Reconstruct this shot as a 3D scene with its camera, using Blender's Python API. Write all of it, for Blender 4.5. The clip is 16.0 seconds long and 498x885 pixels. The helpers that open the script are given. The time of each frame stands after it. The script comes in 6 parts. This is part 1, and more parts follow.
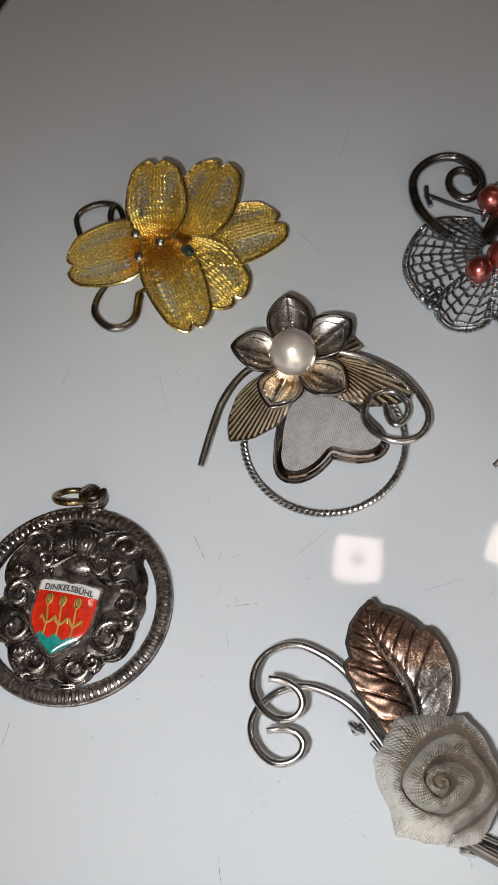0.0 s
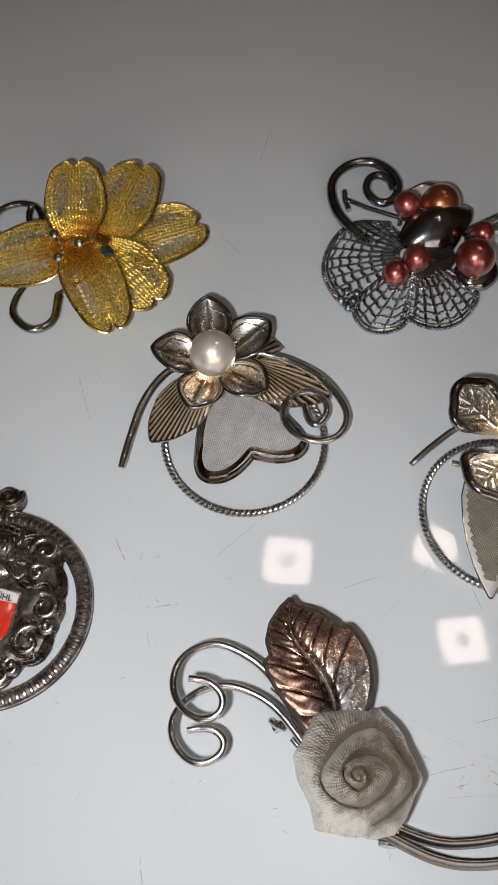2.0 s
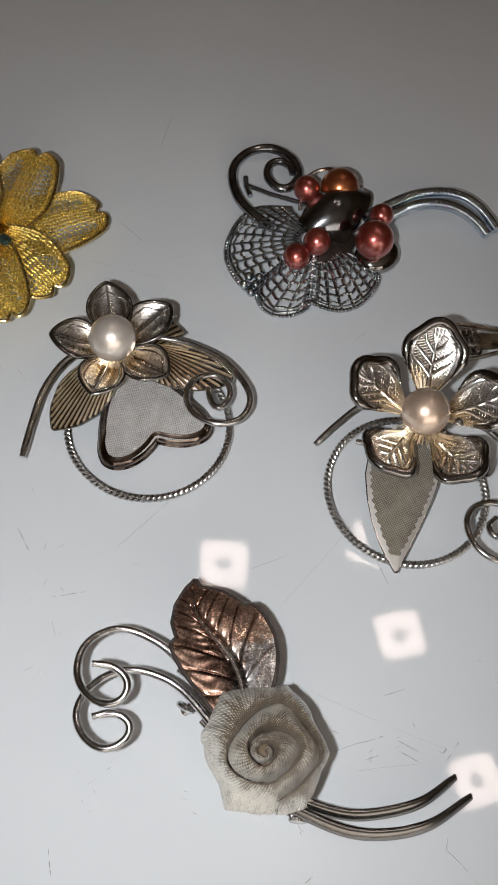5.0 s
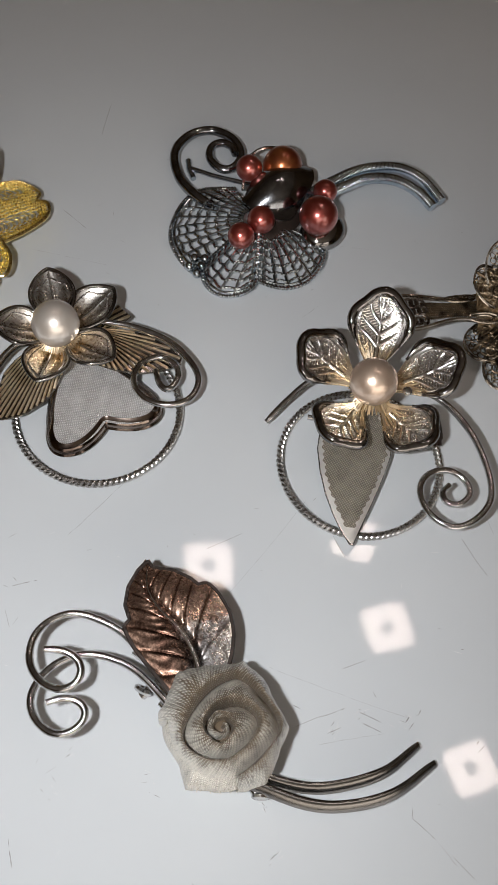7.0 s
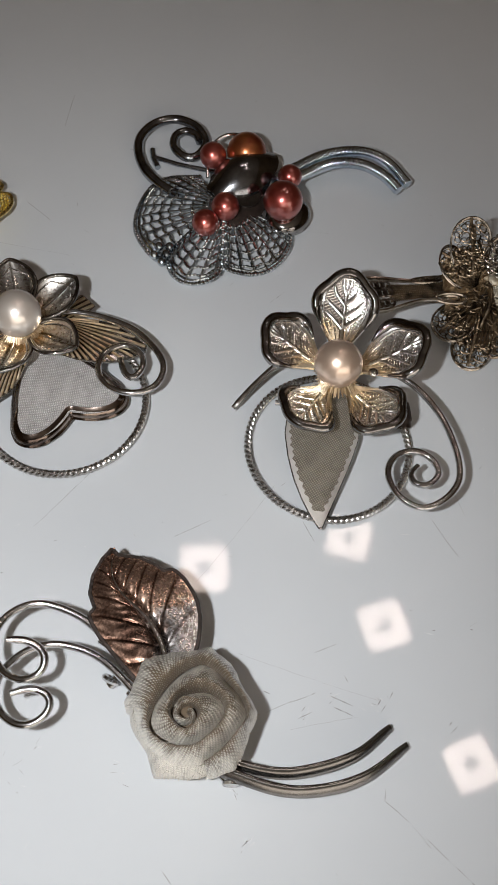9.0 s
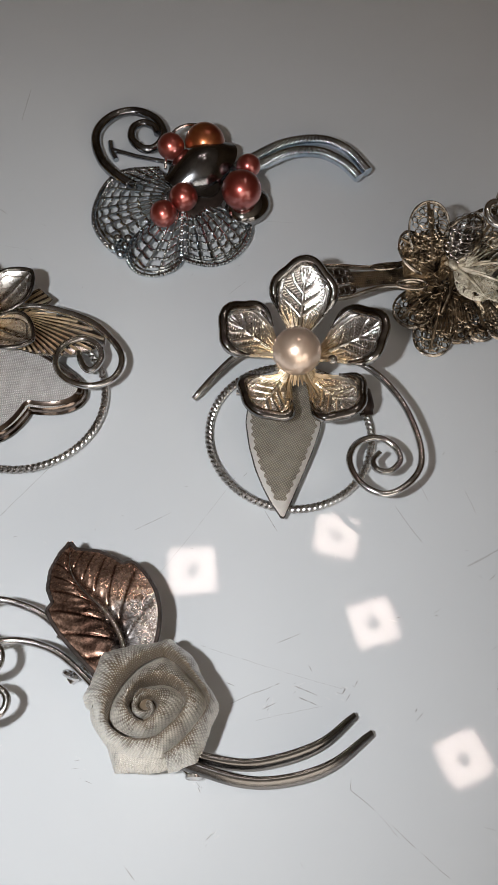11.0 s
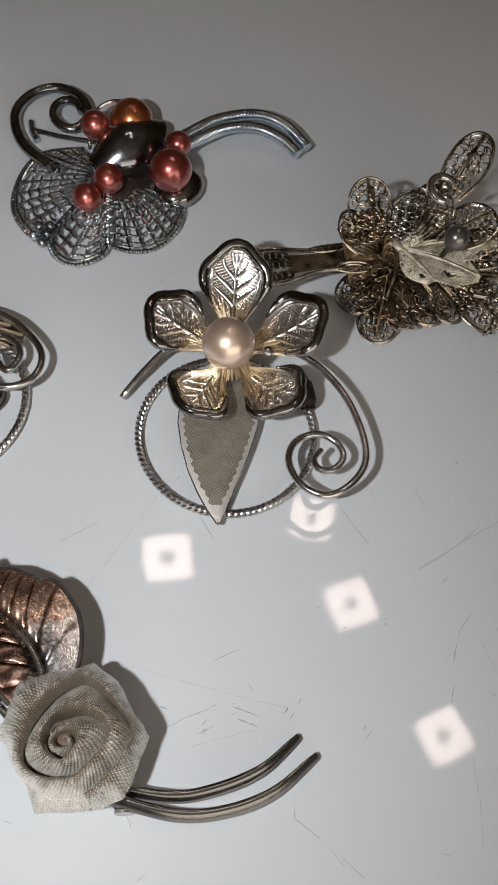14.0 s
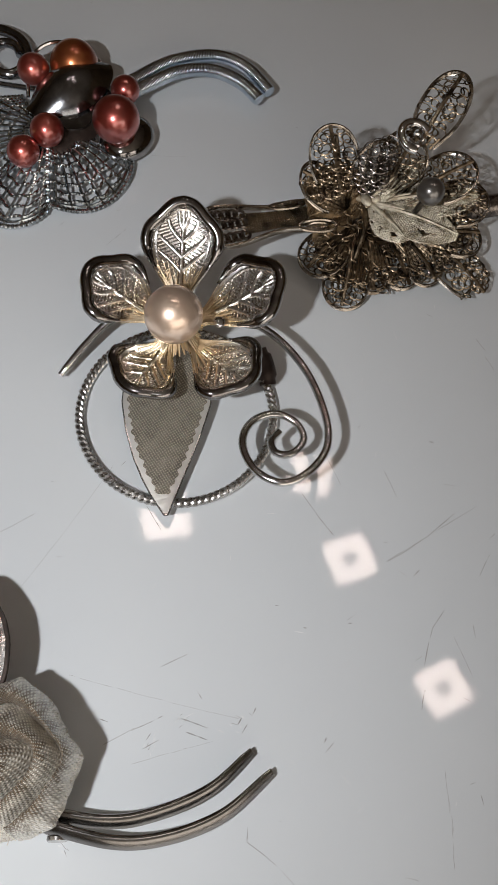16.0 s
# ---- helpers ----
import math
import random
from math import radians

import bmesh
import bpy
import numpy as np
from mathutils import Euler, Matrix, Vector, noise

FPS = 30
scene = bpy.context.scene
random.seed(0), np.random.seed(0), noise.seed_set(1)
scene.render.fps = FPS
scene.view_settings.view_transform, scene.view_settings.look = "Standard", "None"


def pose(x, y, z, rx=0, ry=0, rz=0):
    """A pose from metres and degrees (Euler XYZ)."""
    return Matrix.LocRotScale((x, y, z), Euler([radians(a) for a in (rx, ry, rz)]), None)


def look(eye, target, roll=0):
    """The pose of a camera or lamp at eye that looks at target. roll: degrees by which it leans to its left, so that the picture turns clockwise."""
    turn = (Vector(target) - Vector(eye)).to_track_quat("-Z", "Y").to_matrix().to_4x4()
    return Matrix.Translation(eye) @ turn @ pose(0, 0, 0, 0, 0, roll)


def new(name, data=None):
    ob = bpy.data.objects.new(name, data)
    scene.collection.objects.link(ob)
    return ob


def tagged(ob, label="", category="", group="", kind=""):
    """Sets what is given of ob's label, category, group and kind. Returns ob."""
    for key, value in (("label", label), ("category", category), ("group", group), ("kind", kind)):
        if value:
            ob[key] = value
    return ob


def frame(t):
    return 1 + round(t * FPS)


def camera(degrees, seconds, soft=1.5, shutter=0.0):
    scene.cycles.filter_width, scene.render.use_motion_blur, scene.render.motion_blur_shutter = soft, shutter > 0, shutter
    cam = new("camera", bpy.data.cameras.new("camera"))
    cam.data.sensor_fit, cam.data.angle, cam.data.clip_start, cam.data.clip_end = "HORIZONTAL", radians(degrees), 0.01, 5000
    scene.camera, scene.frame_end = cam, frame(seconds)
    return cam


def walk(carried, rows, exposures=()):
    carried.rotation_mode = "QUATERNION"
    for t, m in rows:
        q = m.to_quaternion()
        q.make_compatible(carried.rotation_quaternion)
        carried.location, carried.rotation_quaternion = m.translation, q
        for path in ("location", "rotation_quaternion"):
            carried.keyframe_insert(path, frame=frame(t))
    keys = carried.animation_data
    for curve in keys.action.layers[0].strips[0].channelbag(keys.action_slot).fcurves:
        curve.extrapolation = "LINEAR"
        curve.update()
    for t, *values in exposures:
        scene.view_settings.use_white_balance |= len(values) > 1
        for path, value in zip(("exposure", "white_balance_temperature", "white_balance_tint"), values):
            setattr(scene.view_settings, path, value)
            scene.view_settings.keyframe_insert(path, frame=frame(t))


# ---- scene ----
cam = camera(30.5, 16.0, soft=1.5)
# seconds, eye in millimetres above the tabletop, yaw, pitch, roll
ROWS = [
    (0.0, 0.20, 0.06, 151.92, -0.00, -62.09, -5.48),
    (0.5, 0.64, 0.08, 152.05, -2.71, -62.21, -3.14),
    (1.0, 0.98, -0.17, 152.17, -4.77, -62.17, -1.35),
    (1.5, 1.43, -0.47, 152.04, -6.97, -62.07, 0.41),
    (2.0, 1.88, -0.90, 152.21, -9.34, -61.98, 2.37),
    (2.5, 2.50, -1.63, 152.21, -11.51, -61.85, 4.09),
    (3.0, 3.30, -2.06, 151.75, -12.86, -61.76, 5.13),
    (3.5, 4.04, -2.84, 151.91, -14.43, -61.64, 6.29),
    (4.0, 5.29, -3.77, 151.14, -15.76, -61.46, 7.17),
    (4.5, 6.24, -4.36, 150.59, -16.80, -61.37, 7.67),
    (7.0, 12.17, -9.33, 147.19, -20.00, -60.98, 7.04),
    (7.5, 13.54, -10.44, 146.46, -20.27, -60.92, 6.89),
    (8.0, 14.65, -11.41, 145.84, -20.31, -60.88, 6.56),
    (8.5, 15.72, -12.07, 145.45, -20.19, -60.82, 6.11),
    (9.0, 16.69, -12.53, 144.74, -20.58, -60.76, 6.07),
    (11.5, 22.47, -15.37, 141.73, -22.65, -60.53, 6.18),
    (12.0, 23.79, -15.67, 140.71, -23.22, -60.52, 6.33),
    (12.5, 24.83, -15.57, 140.25, -23.43, -60.57, 6.23),
    (13.0, 27.17, -12.71, 137.75, -24.08, -60.79, 6.46),
    (13.5, 29.26, -10.78, 136.60, -24.43, -61.04, 6.49),
    (14.0, 30.64, -9.55, 134.45, -25.41, -61.48, 7.21),
    (14.5, 31.84, -7.61, 130.36, -26.46, -62.60, 7.96),
    (15.0, 33.35, -6.31, 126.96, -26.39, -63.60, 7.64),
    (15.5, 36.64, -4.92, 126.94, -26.25, -63.95, 7.36),
    (16.0, 41.51, -2.57, 124.40, -26.00, -64.37, 7.00),
]
walk(cam, [(t, pose(x / 1000, y / 1000, z / 1000, 0, 0, yaw) @ pose(0, 0, 0, 90 + pitch) @ pose(0, 0, 0, 0, 0, roll)) for t, x, y, z, yaw, pitch, roll in ROWS], [(0.0, -0.03), (4.5, -0.02), (9.0, 0.03), (12.0, 0.11), (14.0, 0.04), (16.0, 0.03)])

# ---- light ----
world = bpy.data.worlds.new("room_air")
scene.world = world
world.use_nodes = True
world.node_tree.nodes["Background"].inputs[0].default_value = (1.0, 0.9, 0.78, 1)
world.node_tree.nodes["Background"].inputs[1].default_value = 0.03

torch_data = bpy.data.lights.new("torch", "SPOT")
torch_data.energy = 0.745
torch_data.spot_size, torch_data.spot_blend = radians(105), 1.0
torch_data.color = (0.985, 0.987, 1.0)
torch_data.shadow_soft_size = 0.003
torch = new("torch", torch_data)
torch.matrix_world = look((-0.010, -0.004, 0.146), (0.011, 0.051, 0.0))

# added fill light, set in the opening of an unseen window behind the camera
fill_data = bpy.data.lights.new("fill_light", "AREA")
fill_data.shape, fill_data.size, fill_data.size_y, fill_data.energy = "RECTANGLE", 2.3, 1.2, 13.0
fill_data.color = (1.0, 0.89, 0.78)
fill_lamp = new("fill_light", fill_data)
fill_lamp.matrix_world = look((0.1, -1.985, 0.72), (0.1, 0.0, 0.3))

PANEL_GLOW = 12.4


# ---- materials ----
def material(name):
    m = bpy.data.materials.new(name)
    m.use_nodes = True
    nodes, links = m.node_tree.nodes, m.node_tree.links
    return m, nodes, links, nodes["Principled BSDF"]


def coords(nodes, links, scale=1.0):
    tc = nodes.new("ShaderNodeTexCoord")
    mp = nodes.new("ShaderNodeMapping")
    mp.inputs["Scale"].default_value = (scale, scale, scale)
    links.new(tc.outputs["Object"], mp.inputs["Vector"])
    return mp.outputs["Vector"]


def noise_node(nodes, links, vec, scale, detail=4.0, rough=0.6):
    n = nodes.new("ShaderNodeTexNoise")
    n.inputs["Scale"].default_value, n.inputs["Detail"].default_value, n.inputs["Roughness"].default_value = scale, detail, rough
    links.new(vec, n.inputs["Vector"])
    return n.outputs["Fac"]


def ramp(nodes, links, fac, stops):
    r = nodes.new("ShaderNodeValToRGB")
    while len(r.color_ramp.elements) < len(stops):
        r.color_ramp.elements.new(0.5)
    for e, (p, c) in zip(r.color_ramp.elements, stops):
        e.position, e.color = p, (*c, 1) if len(c) == 3 else c
    links.new(fac, r.inputs["Fac"])
    return r.outputs["Color"]


def span(nodes, links, fac, lo, hi):
    r = nodes.new("ShaderNodeMapRange")
    r.inputs["From Min"].default_value, r.inputs["From Max"].default_value = 0.3, 0.7
    r.inputs["To Min"].default_value, r.inputs["To Max"].default_value = lo, hi
    links.new(fac, r.inputs["Value"])
    return r.outputs["Result"]


def bump(nodes, links, bsdf, height, strength, distance):
    b = nodes.new("ShaderNodeBump")
    b.inputs["Strength"].default_value, b.inputs["Distance"].default_value = strength, distance
    links.new(height, b.inputs["Height"])
    links.new(b.outputs["Normal"], bsdf.inputs["Normal"])


def metal(name, light, dark, rough=(0.15, 0.35), patch=180.0, grain=2500.0, relief=0.15, metallic=1.0):
    """Worn metal: patches of two tones, roughness and fine relief that vary."""
    m, nodes, links, bsdf = material(name)
    v = coords(nodes, links)
    patches, fine = noise_node(nodes, links, v, patch), noise_node(nodes, links, v, grain, 3)
    links.new(ramp(nodes, links, patches, [(0.38, dark), (0.58, light)]), bsdf.inputs["Base Color"])
    links.new(span(nodes, links, fine, *rough), bsdf.inputs["Roughness"])
    bsdf.inputs["Metallic"].default_value = metallic
    if relief:
        bump(nodes, links, bsdf, fine, relief, 0.0002)
    return m


def coppery():
    """Copper over most of the leaf and silver near its foot; dark patina sits in the grooves. A dark reflection and
    shade beside the midrib are painted in.
    """
    m, nodes, links, bsdf = material("coppery_leaf_metal")
    v = coords(nodes, links)
    patches, fine = noise_node(nodes, links, v, 260), noise_node(nodes, links, v, 2500, 3)
    tc = nodes.new("ShaderNodeTexCoord")
    dist = nodes.new("ShaderNodeVectorMath")
    dist.operation = "DISTANCE"
    dist.inputs[1].default_value = (0.0046, 0.0078, 0.010)
    links.new(tc.outputs["Object"], dist.inputs[0])
    mix = nodes.new("ShaderNodeMath")
    mix.operation = "MULTIPLY_ADD"
    mix.inputs[1].default_value = -105.0
    links.new(dist.outputs["Value"], mix.inputs[0])
    lift = nodes.new("ShaderNodeMath")
    lift.operation = "MULTIPLY_ADD"
    lift.inputs[1].default_value, lift.inputs[2].default_value = 0.9, 0.60
    links.new(patches, lift.inputs[0])
    links.new(lift.outputs[0], mix.inputs[2])
    tone = ramp(nodes, links, mix.outputs[0], [(0.0, (0.62, 0.43, 0.33)), (0.2, (0.93, 0.70, 0.56)), (0.32, (0.96, 0.77, 0.63)), (0.48, (0.93, 0.92, 0.91))])
    cloud = nodes.new("ShaderNodeMix")
    cloud.data_type, cloud.blend_type = "RGBA", "MULTIPLY"
    links.new(span(nodes, links, ramp(nodes, links, mix.outputs[0], [(0.3, (1, 1, 1)), (0.5, (0, 0, 0))]), 0.2, 1.0), cloud.inputs["Factor"])
    links.new(tone, cloud.inputs["A"])
    links.new(ramp(nodes, links, noise_node(nodes, links, v, 150, 5), [(0.37, (0.32, 0.26, 0.24)), (0.62, (1.12, 1.05, 1.02))]), cloud.inputs["B"])
    # dark reflection painted into the colour, left of the lower midrib
    dark_reflection = nodes.new("ShaderNodeVectorMath")
    dark_reflection.operation = "DISTANCE"
    dark_reflection.inputs[1].default_value = (-0.0030, 0.0088, 0.010)
    links.new(tc.outputs["Object"], dark_reflection.inputs[0])
    shift = nodes.new("ShaderNodeMath")
    shift.operation = "MULTIPLY_ADD"
    shift.inputs[1].default_value = 100.0
    links.new(dark_reflection.outputs["Value"], shift.inputs[0])
    links.new(span(nodes, links, patches, -0.15, 0.15), shift.inputs[2])
    tinted = nodes.new("ShaderNodeMix")
    tinted.data_type, tinted.blend_type = "RGBA", "MULTIPLY"
    tinted.inputs["Factor"].default_value = 1.0
    links.new(cloud.outputs["Result"], tinted.inputs["A"])
    links.new(ramp(nodes, links, shift.outputs[0], [(0.28, (0.15, 0.13, 0.125)), (0.72, (1, 1, 1))]), tinted.inputs["B"])
    tone = tinted.outputs["Result"]
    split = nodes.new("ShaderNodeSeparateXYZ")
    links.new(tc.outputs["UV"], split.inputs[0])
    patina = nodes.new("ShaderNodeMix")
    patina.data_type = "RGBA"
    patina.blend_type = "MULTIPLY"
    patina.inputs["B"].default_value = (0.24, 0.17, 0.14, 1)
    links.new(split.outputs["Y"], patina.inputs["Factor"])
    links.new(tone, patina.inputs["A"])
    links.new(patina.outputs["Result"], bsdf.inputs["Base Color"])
    bsdf.inputs["Metallic"].default_value = 0.95
    links.new(span(nodes, links, fine, 0.2, 0.34), bsdf.inputs["Roughness"])
    bump(nodes, links, bsdf, fine, 0.025, 0.0002)
    return m


def toned(name, centre, reach, inner, outer, rough, metallic=1.0, patina=None):
    """Silver with a golden wash that fades out round a centre."""
    m, nodes, links, bsdf = material(name)
    v = coords(nodes, links)
    patches, fine = noise_node(nodes, links, v, 300), noise_node(nodes, links, v, 2200, 3)
    tc = nodes.new("ShaderNodeTexCoord")
    dist = nodes.new("ShaderNodeVectorMath")
    dist.operation = "DISTANCE"
    dist.inputs[1].default_value = centre
    links.new(tc.outputs["Object"], dist.inputs[0])
    mix = nodes.new("ShaderNodeMath")
    mix.operation = "MULTIPLY_ADD"
    mix.inputs[1].default_value = 1.0 / reach
    links.new(dist.outputs["Value"], mix.inputs[0])
    lift = nodes.new("ShaderNodeMath")
    lift.operation = "MULTIPLY_ADD"
    lift.inputs[1].default_value, lift.inputs[2].default_value = 0.4, -0.2
    links.new(patches, lift.inputs[0])
    links.new(lift.outputs[0], mix.inputs[2])
    tone = ramp(nodes, links, mix.outputs[0], [(0.35, inner), (0.8, outer[0]), (1.0, outer[1])])
    if patina:
        split = nodes.new("ShaderNodeSeparateXYZ")
        links.new(tc.outputs["UV"], split.inputs[0])
        stain = nodes.new("ShaderNodeMix")
        stain.data_type, stain.blend_type = "RGBA", "MULTIPLY"
        stain.inputs["B"].default_value = (*patina, 1)
        links.new(split.outputs["Y"], stain.inputs["Factor"])
        links.new(tone, stain.inputs["A"])
        tone = stain.outputs["Result"]
    links.new(tone, bsdf.inputs["Base Color"])
    links.new(span(nodes, links, fine, *rough), bsdf.inputs["Roughness"])
    bsdf.inputs["Metallic"].default_value = metallic
    bump(nodes, links, bsdf, fine, 0.025, 0.0002)
    return m


def woven(name, light, dark, period, metallic=0.0, rough=0.55, relief=0.8, sheen=0.3, turn=20.0, laid="Object", cross=1.0, soil_shade=0.0, patchy=1.0, wander=2.4, satin=0.0, slub=350):
    """Cloth or wire gauze: two crossing sets of threads, with slubs and soiling; a fold can have shade painted into its
    inner side.
    """
    m, nodes, links, bsdf = material(name)
    tc = nodes.new("ShaderNodeTexCoord")
    mp = nodes.new("ShaderNodeMapping")
    mp.inputs["Rotation"].default_value = (0, 0, radians(turn))
    links.new(tc.outputs[laid], mp.inputs["Vector"])
    waves = []
    for axis in ("X", "Y"):
        w = nodes.new("ShaderNodeTexWave")
        w.bands_direction = axis
        w.inputs["Scale"].default_value = 2 * math.pi / 20 / period * (1.0 if axis == "X" else 1 / cross)
        w.inputs["Distortion"].default_value = wander
        w.inputs["Detail"].default_value = 1.0
        w.inputs["Detail Scale"].default_value = 0.9
        links.new(mp.outputs["Vector"], w.inputs["Vector"])
        waves.append(w.outputs["Fac"])
    mul = nodes.new("ShaderNodeMath")
    mul.operation = "MULTIPLY"
    links.new(waves[0], mul.inputs[0])
    links.new(waves[1], mul.inputs[1])
    calm = nodes.new("ShaderNodeMath")
    calm.operation = "MULTIPLY_ADD"
    calm.inputs[1].default_value, calm.inputs[2].default_value = patchy, 0.5 * (1 - patchy)
    links.new(noise_node(nodes, links, mp.outputs["Vector"], slub, 5, 0.75), calm.inputs[0])
    soil = calm.outputs[0]
    add = nodes.new("ShaderNodeMath")
    add.operation = "MULTIPLY_ADD"
    links.new(mul.outputs[0], add.inputs[0])
    add.inputs[1].default_value = 0.45
    links.new(soil, add.inputs[2])
    tone = add.outputs[0]
    # brown shade and soil painted together, darkest at the inner fold edge
    if soil_shade:
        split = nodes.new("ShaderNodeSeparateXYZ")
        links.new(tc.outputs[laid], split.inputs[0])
        fold_dark = nodes.new("ShaderNodeMapRange")
        fold_dark.inputs["From Max"].default_value = soil_shade
        fold_dark.inputs["To Min"].default_value, fold_dark.inputs["To Max"].default_value = -0.88, 0.0
        links.new(split.outputs["Y"], fold_dark.inputs["Value"])
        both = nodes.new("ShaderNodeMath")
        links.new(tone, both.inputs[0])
        links.new(fold_dark.outputs[0], both.inputs[1])
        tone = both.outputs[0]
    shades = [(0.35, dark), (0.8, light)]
    if soil_shade:
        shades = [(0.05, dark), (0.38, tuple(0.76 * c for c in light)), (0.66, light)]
    links.new(ramp(nodes, links, tone, shades), bsdf.inputs["Base Color"])
    bsdf.inputs["Metallic"].default_value = metallic
    bsdf.inputs["Roughness"].default_value = rough
    bsdf.inputs["Sheen Weight"].default_value = sheen
    if satin:
        along = nodes.new("ShaderNodeTangent")
        along.direction_type = "UV_MAP"
        links.new(along.outputs["Tangent"], bsdf.inputs["Tangent"])
        bsdf.inputs["Anisotropic"].default_value = satin
    bump(nodes, links, bsdf, mul.outputs[0], relief, period * 0.4)
    return m


def pearl(name, light, dark, metallic=0.55, gloss=0.34, coat=0.22, coat_ior=2.1):
    m, nodes, links, bsdf = material(name)
    v = coords(nodes, links)
    links.new(ramp(nodes, links, noise_node(nodes, links, v, 160, 3), [(0.35, dark), (0.65, light)]), bsdf.inputs["Base Color"])
    bsdf.inputs["Metallic"].default_value = metallic
    bsdf.inputs["Roughness"].default_value = gloss
    bsdf.inputs["Coat Weight"].default_value = 1.0
    bsdf.inputs["Coat Roughness"].default_value = coat
    bsdf.inputs["Coat IOR"].default_value = coat_ior
    bump(nodes, links, bsdf, noise_node(nodes, links, v, 1800, 2), 0.05, 0.0001)
    return m


def enamel(name, light, dark):
    m, nodes, links, bsdf = material(name)
    v = coords(nodes, links)
    links.new(ramp(nodes, links, noise_node(nodes, links, v, 700, 4), [(0.35, dark), (0.6, light)]), bsdf.inputs["Base Color"])
    bsdf.inputs["Roughness"].default_value = 0.18
    bsdf.inputs["Coat Weight"].default_value = 0.6
    bump(nodes, links, bsdf, noise_node(nodes, links, v, 900, 2), 0.12, 0.0002)
    return m


def plain(name, light, dark, rough=0.6, scale=8.0):
    m, nodes, links, bsdf = material(name)
    v = coords(nodes, links)
    n = noise_node(nodes, links, v, scale)
    links.new(ramp(nodes, links, n, [(0.35, dark), (0.65, light)]), bsdf.inputs["Base Color"])
    bsdf.inputs["Roughness"].default_value = rough
    bump(nodes, links, bsdf, noise_node(nodes, links, v, scale * 20), 0.1, 0.001)
    return m


def lacquer():
    """Glossy white tabletop with faint smears."""
    m, nodes, links, bsdf = material("white_lacquer")
    v = coords(nodes, links)
    links.new(ramp(nodes, links, noise_node(nodes, links, v, 14, 5), [(0.3, (0.655, 0.69, 0.72)), (0.7, (0.695, 0.73, 0.757))]), bsdf.inputs["Base Color"])
    links.new(span(nodes, links, noise_node(nodes, links, v, 60, 6, 0.7), 0.03, 0.05), bsdf.inputs["Roughness"])
    bsdf.inputs["IOR"].default_value = 1.5
    return m


LACQUER = lacquer()
SILVER = metal("worn_silver", (0.70, 0.695, 0.69), (0.41, 0.40, 0.39), (0.09, 0.22), relief=0.1)
BRIGHT = metal("bright_silver", (0.88, 0.885, 0.89), (0.62, 0.615, 0.61), (0.09, 0.2), relief=0.05)
CHROME = metal("blue_grey_plating", (0.80, 0.89, 0.97), (0.50, 0.59, 0.68), (0.09, 0.16), relief=0.05)
STEM = metal("brushed_stem_silver", (0.69, 0.675, 0.655), (0.40, 0.385, 0.37), (0.2, 0.34), patch=60, relief=0.015)
STRIP = metal("smooth_strip_silver", (0.28, 0.27, 0.26), (0.19, 0.178, 0.168), (0.2, 0.26), patch=70, grain=300, relief=0.0)
GUNMETAL = metal("dark_polished_metal", (0.40, 0.42, 0.45), (0.22, 0.225, 0.24), (0.12, 0.2), relief=0.02)
POLISH = metal("dark_polished_silver", (0.37, 0.36, 0.355), (0.17, 0.162, 0.158), (0.07, 0.15), relief=0.04)
NET = metal("grey_net_metal", (0.66, 0.72, 0.76), (0.28, 0.32, 0.35), (0.14, 0.26))
GOLD = toned("gilt_wire", (-0.0048, -0.0030, 0.0075), 0.0105, (0.76, 0.38, 0.045), ((1.0, 0.73, 0.17), (1.0, 0.82, 0.30)), (0.2, 0.35), 0.92)
GILT = metal("gilt_rim", (1.0, 0.82, 0.38), (0.82, 0.6, 0.22), (0.18, 0.34), relief=0.1)
ORANGE = metal("amber_gilt", (0.90, 0.55, 0.12), (0.58, 0.29, 0.04), (0.22, 0.4))
COPPER = coppery()
COPPERY_RIM = metal("worn_coppery_rim", (0.36, 0.295, 0.255), (0.13, 0.10, 0.088), (0.09, 0.18), patch=160, relief=0.03)
TOOTH = metal("rubbed_relief_silver", (0.78, 0.73, 0.68), (0.40, 0.36, 0.33), (0.2, 0.34), patch=350, relief=0.12)
RECESS = metal("blackened_silver", (0.18, 0.155, 0.138), (0.06, 0.05, 0.044), (0.36, 0.54), patch=420, relief=0.35)
TARNISH = metal("tarnished_silver", (0.27, 0.24, 0.215), (0.11, 0.095, 0.085), (0.22, 0.38), patch=350, relief=0.2)
ANTIQUE = metal("antique_filigree", (0.32, 0.25, 0.17), (0.055, 0.04, 0.027), (0.26, 0.46), patch=380, relief=0.15)
BRASSY = metal("brassy_weave", (0.54, 0.42, 0.28), (0.20, 0.145, 0.09), (0.3, 0.46), patch=420, relief=0.2)
PALE = metal("pale_filigree", (0.76, 0.71, 0.60), (0.38, 0.33, 0.24), (0.4, 0.56), patch=420, relief=0.3)
CREAM = metal("cream_knot_metal", (0.80, 0.74, 0.60), (0.46, 0.38, 0.27), (0.45, 0.62), patch=500, relief=0.4, metallic=0.45)
RIMS = metal("worn_rim_silver", (0.60, 0.55, 0.48), (0.25, 0.21, 0.165), (0.16, 0.3), patch=300, relief=0.1)
WARM = metal("warm_silver", (0.88, 0.75, 0.56), (0.66, 0.51, 0.33), (0.34, 0.5), patch=220, relief=0.1)
DIM = metal("dim_relief_silver", (0.58, 0.53, 0.495), (0.21, 0.185, 0.17), (0.2, 0.34), patch=400, relief=0.15)
